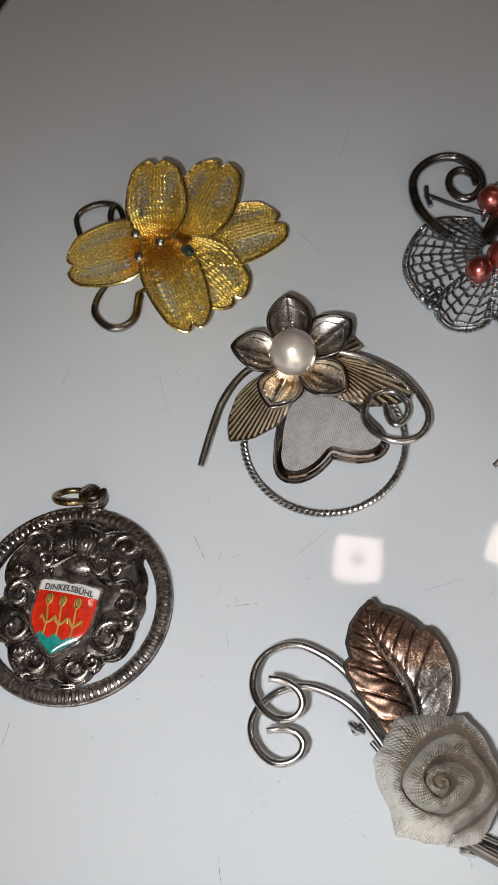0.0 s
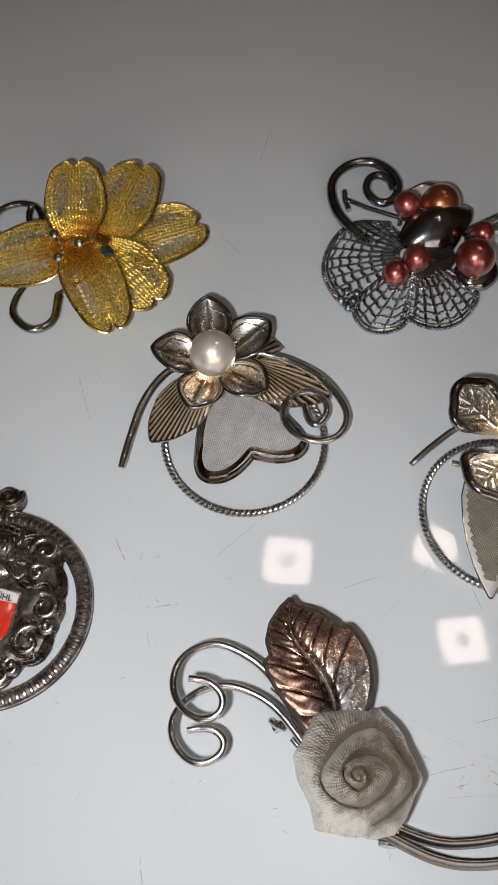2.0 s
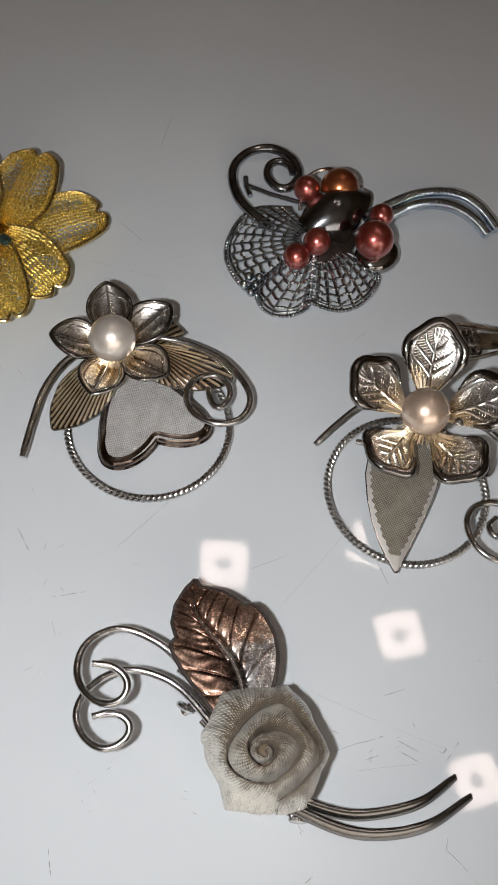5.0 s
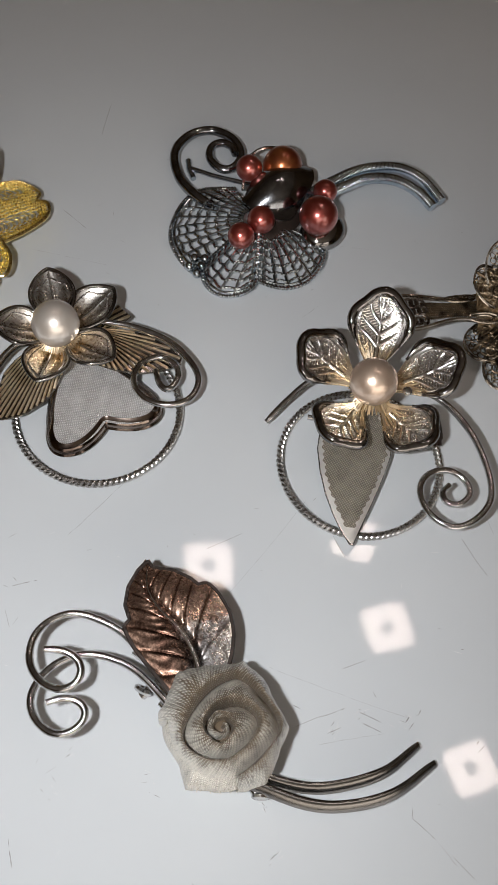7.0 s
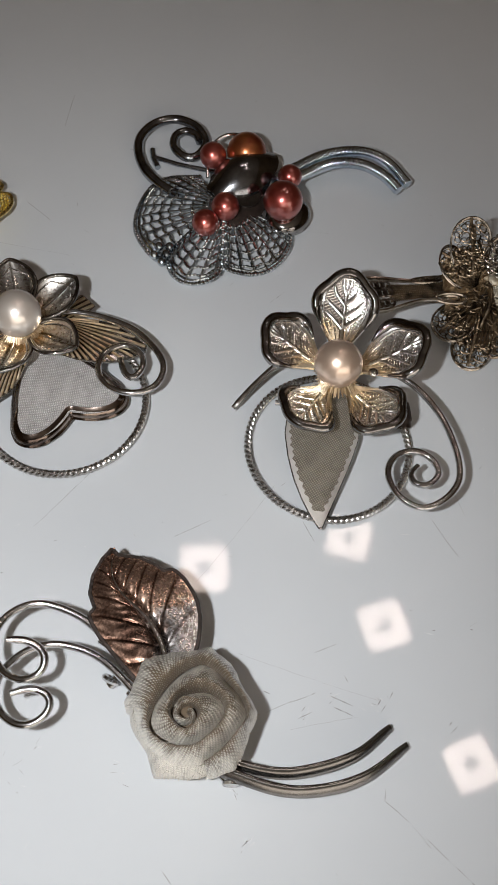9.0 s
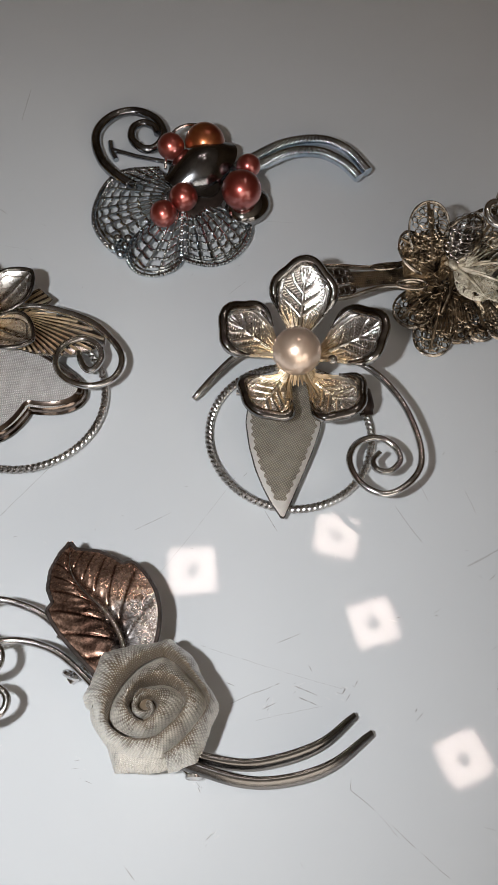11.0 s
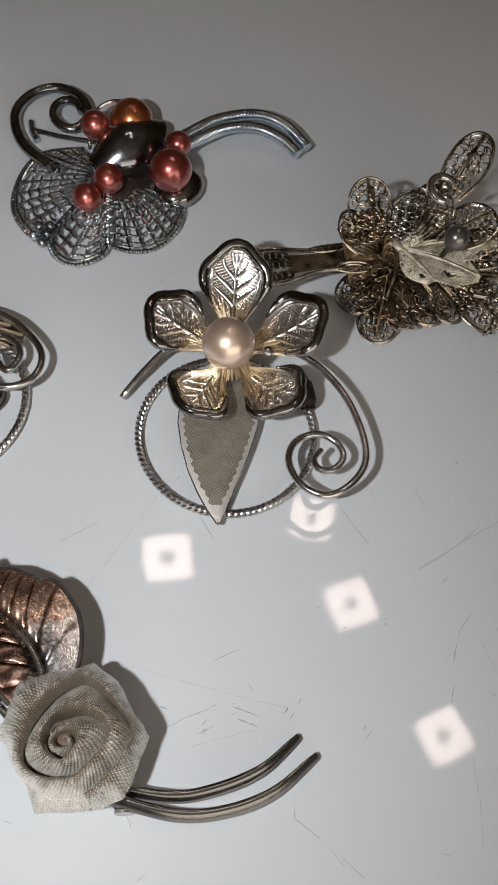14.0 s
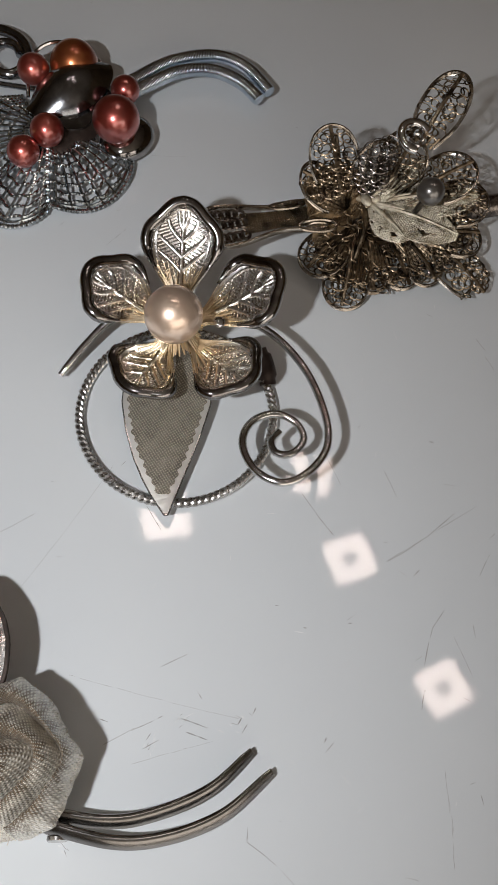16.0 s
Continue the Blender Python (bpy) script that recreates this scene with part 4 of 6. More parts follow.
# ---- brooch with satin rose ----
def rose_brooch():
    root = thing("brooch", 22, 20, "silver spray brooch with cream satin ribbon rose", "brooch", "brooches on the table")
    rose = new("rose")
    rose.parent = root
    tagged(rose, "cream satin ribbon rose")

    # the line along which the ribbon is folded, wound outwards, and the outline of the whole
    fold = spline(level([(22.4, 16.6), (21.5, 17.0), (22.6, 17.9), (23.8, 15.9), (21.9, 14.3), (20.5, 17.0), (22.2, 18.7), (25.1, 19.0), (27.3, 17.6), (27.8, 15.8), (26.4, 14.0), (24.0, 12.6), (21.9, 12.1), (19.3, 12.9), (17.4, 14.8), (17.4, 16.9), (19.0, 19.2), (22.0, 21.6), (25.4, 22.7), (27.3, 22.2), (29.3, 19.2), (30.7, 16.0), (30.4, 13.8), (28.3, 12.0), (25.0, 10.1), (22.2, 9.4), (18.2, 11.2), (15.6, 15.0), (15.4, 19.5)], 0), 500)
    outline = np.array([(13.9, 17.8), (14.3, 20.8), (16.4, 23.6), (18.3, 26.6), (28.3, 25.7), (30.9, 22.5), (31.3, 19.8), (32.7, 14.7), (30.9, 12.3), (27.7, 8.1), (22.1, 8.0), (15.9, 9.8), (15.3, 14.6)])
    mid = np.array((22.6, 16.4))
    wind = np.unwrap(-np.arctan2(fold[:, 1] - mid[1], fold[:, 0] - mid[0]))
    wind = np.maximum.accumulate(wind)
    far = np.linalg.norm(fold[:, :2] - mid, axis=1)
    oa = -np.arctan2(outline[:, 1] - mid[1], outline[:, 0] - mid[0]) % (2 * math.pi)
    order = np.argsort(oa)
    ring = np.vstack([outline[order], outline[order][:1]])
    steps = np.linspace(0, len(outline), 40 * len(outline) + 1)
    ring = np.stack([np.interp(steps, np.arange(len(ring)), ring[:, k]) for k in (0, 1)], 1)
    ra = np.unwrap(-np.arctan2(ring[:, 1] - mid[1], ring[:, 0] - mid[0]))
    rr = np.linalg.norm(ring - mid, axis=1)

    def edge_at(a):
        return np.interp((a - ra[0]) % (2 * math.pi), ra - ra[0], rr) + 0.1 * np.sin(11 * a) + 0.06 * np.sin(24 * a + 1)

    def fold_at(a):
        return np.where(a > wind[-1], 99.0, np.interp(a, wind, far))

    def crest(r):
        return 15.3 - 0.05 * np.clip(r - 3.5, 0, 9) ** 2 - 0.5 * np.clip(1.5 - r, 0, 2)

    def ribbon(a0, a1):
        """The stretch of ribbon between one turn of the fold and the next."""
        n = max(40, int((a1 - a0) * 46))
        a = np.linspace(a0, a1, n)
        inner = fold_at(a)
        outer = np.minimum(fold_at(a + 2 * math.pi), edge_at(a))
        outside = fold_at(a + 2 * math.pi) > edge_at(a)
        outer = np.where(outside, edge_at(a), outer)
        gap = np.maximum(outer - inner, 0.5)
        top = crest(inner)
        P, UV = [], []
        section = ((0.0, -4.0), (0.05, -2.2), (0.12, -0.8), (0.2, -0.1), (0.3, 0.05), (0.42, -0.15), (0.55, -0.6), (0.68, -1.3), (0.8, -2.1), (0.9, -2.9), (1.01, -3.7))
        skirt = ((0.0, -2.8), (0.05, -1.6), (0.11, -0.6), (0.18, -0.05), (0.28, -0.02), (0.44, -0.6), (0.62, -1.6), (0.82, -3.2), (1.0, -5.4), (0.97, -8.0), (0.80, -10.2))
        for i in range(len(section)):
            f = np.where(outside, skirt[i][0], section[i][0])
            dz = np.where(outside, skirt[i][1], section[i][1])
            r = inner + f * gap
            x, y = mid[0] + r * np.cos(a), mid[1] - r * np.sin(a)
            z = top + dz + np.array([0.5 * noise.noise((0.5 * p, 0.5 * w, 3.0)) + 0.24 * noise.noise((1.5 * p, 1.5 * w, 0.6 * i)) for p, w in zip(x, y)])
            rise = 2.4 * np.exp(-((r / 4.6) ** 2))
            P.append(np.stack([x - 0.054 * rise, y - 0.215 * rise, np.maximum(z + rise, 1.1)], 1))
            run = np.cumsum(np.r_[0, np.hypot(np.diff(mid[0] + (inner + 0.4 * gap) * np.cos(a)), np.diff(mid[1] - (inner + 0.4 * gap) * np.sin(a)))])
            # v starts at the inner fold edge, where the painted shade is darkest
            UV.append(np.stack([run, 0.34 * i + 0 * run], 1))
        return np.array(P), np.array(UV) / 1000

    t = np.linspace(0, 2.3 * math.pi, 80)
    curl_r = np.linspace(0.35, 2.0, 80)
    roll, laid = [], []
    for k, (dr, dz) in enumerate(((-0.4, -2.0), (-0.34, -0.8), (-0.2, -0.2), (0.05, 0.0), (0.3, -0.2), (0.5, -1.0), (0.6, -2.2))):
        r = np.maximum(curl_r + dr, 0.05)
        roll.append(np.stack([22.4 + r * np.cos(1 - t), 15.7 + 0.9 * r * np.sin(1 - t), 16.7 + dz - 0.08 * curl_r**2 + 0.3 * np.sin(2.2 * t)], 1))
        laid.append(np.stack([np.cumsum(curl_r) * 0.1, np.full(80, 0.5 * k)], 1))
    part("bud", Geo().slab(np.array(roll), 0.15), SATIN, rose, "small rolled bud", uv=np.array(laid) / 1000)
    # without uv it takes the darkest fold tone, painted shade inside the bud
    part("bud_base", Geo().ball((22.4, 15.7, 13.4), 2.3, 12, (1, 1, 0.6)), SATIN, rose)
    for a0, a1, label in ((wind[0], 4.6, "tightly rolled heart of the rose"), (4.5, 10.2, "second wound satin fold"), (10.1, 13.4, "third wound satin fold"), (13.3, 16.4, "outer folded satin petal layer"), (16.3, wind[-1], "outer folded satin petal layer")):
        P, UV = ribbon(min(a0 + wind[0], wind[-1] - 1) if a0 != wind[0] else a0, min(a1 + wind[0], wind[-1]))
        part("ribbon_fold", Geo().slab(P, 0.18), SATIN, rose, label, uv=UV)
    a = np.linspace(0, 2 * math.pi, 90, endpoint=False)
    under = np.array([np.stack([mid[0] + f * edge_at(a) * np.cos(a), mid[1] - f * edge_at(a) * np.sin(a), np.full(90, z)], 1) for f, z in ((0.2, 11.0), (0.7, 9.5), (0.9, 8.0), (0.93, 5.5), (0.86, 3.0), (0.7, 1.6))])
    part("ribbon_fold", Geo().slab(under, 0.2, True), SATIN, rose, "folded underside of the rose", uv=under[:, :, :2] / 1000)
    threads = Geo()
    for k in range(130):
        b = random.uniform(-1.3, 2.2)
        r = edge_at(np.array(b)) * random.uniform(0.93, 1.0)
        p = np.array((mid[0] + r * math.cos(b), mid[1] - r * math.sin(b), 8.2 + 4 * (1 - r / edge_at(np.array(b))) * 8))
        d = np.array((math.cos(b + random.uniform(-0.9, 0.9)), -math.sin(b + random.uniform(-0.9, 0.9)), random.uniform(-0.2, 0.5)))
        threads.tube([p, p + 0.22 * d, p + random.uniform(0.3, 0.42) * d], [0.06, 0.05, 0.03], 5)
    part("frayed_thread", threads, THREAD, rose, kind="stuff")

    # leaf: midrib and the ends of the veins along either edge
    def along(stops, pts, v):
        dense = np.linspace(0, 1, 240)
        lines = [np.interp(dense, stops, [p[k] for p in pts]) for k in (0, 1)]
        for line in lines:
            line[3:-3] = np.convolve(line, np.ones(7) / 7, "valid")
        return np.stack([np.interp(v, dense, line) for line in lines], -1)

    spine = spline(level([(21.4, 24.3), (21.3, 28.0), (20.6, 30.8), (19.4, 33.4), (17.8, 35.9), (16.7, 38.3), (16.4, 40.8), (17.2, 44.6)], 0), 120)
    left = ((0, 0.06, 0.14, 0.20, 0.27, 0.30, 0.45, 0.65, 0.85, 1), ((16.4, 23.8), (14.2, 28.0), (12.7, 31.1), (12.0, 33.2), (11.7, 35.0), (12.8, 35.7), (12.5, 38.2), (13.5, 41.0), (15.5, 43.4), (17.2, 44.6)))
    right = ((0, 0.04, 0.08, 0.13, 0.18, 0.23, 0.265, 0.28, 0.40, 0.62, 0.86, 1), ((24.8, 23.6), (26.8, 26.8), (27.9, 30.2), (28.1, 33.4), (27.2, 36.6), (26.2, 38.4), (25.3, 39.2), (24.3, 38.9), (23.2, 40.3), (21.0, 42.1), (17.9, 43.3), (17.2, 44.6)))

    def groove(u, v):
        n = np.where(u < 0, 7.0, 8.0)
        x = (v**0.8 * n + 0.12 * np.sin(9 * v)) % 1.0
        lines = np.exp(-(((x - 0.5) / 0.08) ** 2)) * np.clip((np.abs(u) - 0.06) * 6, 0, 1) * np.clip((1 - np.abs(u)) * 8, 0.25, 1)
        return np.clip(lines * np.where(u > 0, np.clip(v * 9 - 0.3, 0, 1), 1), 0, 1)

    def q(u, v):
        u, v = np.broadcast_arrays(np.asarray(u, float), np.asarray(v, float))
        m = np.stack([np.interp(v, np.linspace(0, 1, 120), spine[:, k]) for k in (0, 1)], -1)
        e = np.where((u < 0)[..., None], along(*left, v), along(*right, v))
        w = np.abs(u)[..., None]
        bend = 0.10 * (w * (1 - w)) * np.stack([-(e - m)[..., 1], (e - m)[..., 0]], -1) * np.where(u < 0, -1, 1)[..., None]
        flat = m + w * (e - m) + bend
        z = 9.6 + (0.6 * (1 - u * u) + 1.0 * np.sin(math.pi * np.abs(u) ** 0.85)) * np.sin(math.pi * np.clip(0.12 + 0.88 * v, 0, 1)) ** 0.7 - 0.3 * np.exp(-(((np.abs(u) - 0.07) / 0.05) ** 2)) - 0.10 * groove(u, v) + 0.025 * np.sin(95 * v + 3 * np.sin(7 * u)) + 0.6 * np.abs(u) ** 4
        return np.concatenate([flat, z[..., None]], -1)

    U, V = np.meshgrid(np.linspace(-1, 1, 81), np.linspace(0.0, 0.999, 220))
    # groove patina, plus shade painted along both sides of the midrib
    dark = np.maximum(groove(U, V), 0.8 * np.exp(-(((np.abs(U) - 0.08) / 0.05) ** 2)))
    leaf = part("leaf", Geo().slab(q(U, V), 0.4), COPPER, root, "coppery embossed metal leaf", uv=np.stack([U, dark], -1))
    v = np.linspace(0, 0.985, 90)
    border = np.vstack([q(-np.ones(90), v), q(np.ones(90), v[::-1])])
    part("edge", Geo().tube(border - (0, 0, 0.12), 0.35, 6), OXIDE, leaf, "dark leaf edge")
    v = np.linspace(0.0, 0.93, 50)
    part("midrib", Geo().tube(q(0 * v, v) + (0, 0, 0.1), np.linspace(0.62, 0.16, 50), 8), BRIGHT, leaf)
    wire_scroll("wire", [(-0.3, 33.8), (2.5, 33.1), (4.6, 30.9), (3.9, 28.2), (1.0, 27.7), (-1.6, 29.6), (-2.9, 33.3), (-1.0, 37.7), (4.0, 39.3), (8.7, 37.0), (12.2, 33.4), (16.5, 25.0)], 13.8, 9.0, 0.6, root, SILVER, label="silver wire with a curled end", lean=0.9, even=9)
    wire_scroll("wire", [(-1.3, 26.5), (1.3, 26.7), (3.6, 25.6), (4.2, 23.7), (2.5, 22.0), (-0.5, 21.7), (-3.1, 24.2), (-3.8, 27.4), (-2.3, 30.2), (0.5, 32.2), (4.6, 32.9), (8.8, 31.4), (12.8, 28.0), (17.5, 20.0)], 11.2, 8.2, 0.6, root, SILVER, label="silver wire with a curled end", lean=0.72, even=9)
    part("wire", Geo().tube(spline([(12.5, 31.5, 7.5), (15.2, 28.0, 7.5), (18.5, 21.5, 7.5)], 24), 0.6, 8), BRIGHT, root)
    for pts in ([(53.0, 8.8), (46.3, 6.1), (38.9, 5.7), (32.9, 6.9), (25.0, 11.0)], [(54.6, 5.6), (47.0, 2.8), (39.8, 2.6), (33.1, 4.4), (25.0, 9.5)]):
        line = spline(level(pts, 1.5, 3.4), 60)
        d = np.gradient(line[:, :2], axis=0)
        d /= np.linalg.norm(d, axis=1)[:, None]
        across = np.c_[d[:, 1], -d[:, 0], np.zeros(60)]
        half = np.interp(np.arange(60), (0, 3, 20, 59), (0.42, 0.54, 0.72, 0.7))[:, None]
        up = np.array((0.0, 0.0, 1.0))
        rows = [line + half * (f * across + z * up) for f, z in ((1.0, 0.6), (0.75, 0.62), (0.4, 0.5), (0.0, 0.2), (-0.4, -0.2), (-0.75, -0.65), (-1.0, -1.1))]
        stem = part("stem", Geo().slab(np.array(rows), 0.4), STRIP, root, "flattened silver stem")
        part("ridge", Geo().tube(line + half * (1.0 * across + 0.45 * up), 0.38 * half[:, 0], 8), POLISH, stem, "dark folded edge")
    part("catch", Geo().ring((12.9, 26.8, 1.4), 1.2, 0.5, (0.5, 0.6, 0.3), 14, 6).tube([(12.5, 26.4, 0.6), (15.5, 27.2, 2.6), (17, 24.5, 3.0)], 0.9, 8), SILVER, root, "small silver pin catch")
    pin(root, (15, 24.5), (27, 7.2))
    part("back_plate", Geo().tube([(23, 17, 0.9), (23, 17, 6)], 3.0, 16), SILVER, root)
    return root


rose_brooch()


# ---- brooch with russet pearls and net leaf ----
def net_radius(a):
    """Edge of the three-lobed net, by the angle in degrees round its root."""
    a = np.asarray(a, float)
    left = 17.0 - 0.12 * np.clip(130 - a, 0, 40) + 2.4 * np.sin(np.radians(np.clip(a - 130, 0, 80) * 1.6))
    low = 15.2 + 4.6 * np.sin(np.radians(np.clip((a - 208) / 46, 0, 1) * 180)) ** 0.7
    right = 12.5 + 4.6 * np.sin(np.radians(np.clip((a - 248) / 92, 0, 1) * 180)) ** 0.6
    return np.where(a < 208, left, np.where(a < 254, low, right))


def berry_brooch():
    root = thing("brooch", 58, 116, "dark metal brooch with russet pearls and openwork net leaf", "brooch", "brooches on the table")
    c = np.array((54.0, 116.0))

    def q(f, a):
        r = 0.96 * f * net_radius(a)
        rad = np.radians(a)
        z = 1.0 + 3.4 * (1 - np.asarray(f) ** 2) + 0.5 * np.sin(rad * 6) * f
        return np.stack([c[0] + r * np.cos(rad), c[1] + r * np.sin(rad), z + 0 * r], -1)

    net = Geo()
    for f in (0.22, 0.36, 0.49, 0.61, 0.72, 0.82, 0.91):
        for a0, a1 in ((100, 207), (209, 253), (255, 338)):
            n = int((a1 - a0) * 1.6)
            a = np.linspace(a0, a1, n)
            line = q(f + 0.012 * np.sin(a * 0.5), a)
            net.tube(line, beaded(n, 0.35, length_of(line), 0.8, 0.4), 5)
    for a0 in [*np.arange(103, 206, 9.4), *np.arange(215, 252, 9.0), *np.arange(262, 338, 9.6)]:
        f = np.linspace(0.18, 0.99, 40)
        line = q(f, a0 + 2.0 * np.sin(f * 5))
        net.tube(line, beaded(40, 0.34, length_of(line), 0.75, 0.35), 5)
    leaf = part("net", net, NET, root, "grey openwork net leaf")
    for a0, a1 in ((98, 208), (208, 254), (254, 340)):
        n = 220
        a = np.linspace(a0, a1, n)
        line = q(1.0 + 0 * a, a)
        rim = Geo().tube(line, beaded(n, 0.55, length_of(line), 0.8, 0.35), 6).tube(q(0.955 + 0 * a, a), 0.25, 5)
        part("rim", rim, NET, leaf, "beaded rim")
    for a0 in (208, 254):
        f = np.linspace(0.3, 1, 60)
        part("rib", Geo().tube(q(f, a0 + 0 * f), beaded(60, 0.6, 13, 0.8), 6), NET, leaf)
    for p in ((39.0, 110.1, 2.2), (40.0, 107.9, 2.2), (37.6, 108.5, 1.8), (38.7, 106.4, 1.8), (41.0, 109.4, 2.4)):
        part("bead", Geo().ball(p, 0.95, 8), NET, root)
    for p, r in (((65.0, 111.4, 8.0), 4.0), ((68.6, 118.4, 7.0), 2.5), ((53.5, 113.3, 7.0), 2.85), ((48.7, 110.7, 6.2), 2.7), ((62.0, 128.0, 6.0), 4.2), ((54.8, 128.5, 6.2), 2.8)):
        part("pearl", Geo().ball(p, r, 22), GOLD_PEARL if r == 4.2 else RED_PEARL, root, "golden brown pearl" if r == 4.2 else "russet red pearl")
    for base, tip, w, dome, tilt in (((52.0, 119.5, 5.0), (68.1, 126.6, 5.5), 5.6, 3.8, 0.2), ((54.0, 114.0, 3.6), (66.1, 124.4, 4.6), 3.2, 1.6, -0.5)):
        qq = blade(base, tip, w, w, rounded(0.30, 0.45, 2.0, 0.6), lambda u, v: dome * (1 - u * u) * np.sin(math.pi * v) + tilt * u)
        part("leaf", Geo().slab(sheet_of(qq, 31, 31, 0.01, 0.99), 0.45), GUNMETAL, root, "dark polished domed leaf")
    part("leaf", Geo().ball((66.7, 111.8, 2.6), 5.2, 18, (1.0, 0.85, 0.5), 0.6), POLISH, root, "dark polished domed leaf")
    part("base_plate", Geo().ball((56.5, 114.5, 3.4), 6.4, 14, (1.05, 0.6, 0.22), 0.35), OXIDE, root, "dark plate under the pearls")
    cage = Geo()
    cage.tube(spline([(52.6, 124.5, 4.2), (54.5, 130.4, 6.0), (58.8, 131.8, 8.0), (64.5, 131.0, 6.5), (67.0, 127.5, 4.5)], 40), 0.35, 6)
    part("cage_wire", cage, SILVER, root)
    part("scroll", Geo().tube(spline(level([(46.5, 122.5), (43.2, 126.3), (40.6, 132.5), (41.1, 139.8), (45.2, 144.3), (50.5, 145.0), (54.5, 141.6), (55.3, 136.7), (52.9, 133.2), (50.0, 133.0), (48.2, 136.3), (49.2, 139.6), (51.6, 140.6), (53.6, 139.0), (53.9, 136.6)], 2.0, 2.6), 110), np.linspace(1.15, 0.85, 110), 12), GUNMETAL, root, "dark metal wire scroll")
    for k, pts in enumerate(([(66.0, 120.5), (72.1, 123.3), (79.3, 125.8), (87.0, 125.4), (91.8, 121.6), (94.2, 114.6)], [(66.0, 118.5), (72.1, 120.8), (79.7, 123.0), (85.8, 121.9), (89.8, 118.1), (91.8, 113.4)])):
        line = spline(level(pts, 4.6, 3.0), 800)
        r = np.interp(np.arange(800), (0, 792, 799), (1, 1, 0.9)) * 1.25 * (1 - 0.055 * np.abs(np.sin(np.arange(800) * 0.45)) - 0.012 * np.sin(np.arange(800) * 0.17))
        part("stem", Geo().tube(line, r, 10), CHROME, root, "ridged blue-grey stem")
    part("pin", Geo().tube([(43.5, 136.0, 1.0), (48.0, 132.8, 1.0), (58.0, 127.0, 1.4)], 0.5, 8), GUNMETAL, root, "dark straight pin")
    part("catch", Geo().tube([(43.8, 138.5, 0.7), (43.5, 136.0, 0.7), (43.8, 133.0, 0.7)], 0.65, 8), NET, root)
    part("back_plate", Geo().tube([(59, 117, 0.0), (59, 117, 5)], 3.0, 16), GUNMETAL, root)
    return root


berry_brooch()


# ---- enamelled pendant ----
PC, PA = np.array((-32.9, 52.0)), radians(-16)


def pend(x, y, z):
    """From the pendant's own axes to the table."""
    return (PC[0] + x * math.cos(PA) - y * math.sin(PA), PC[1] + x * math.sin(PA) + y * math.cos(PA), z)


def pends(points):
    return np.array([pend(*p) for p in points])


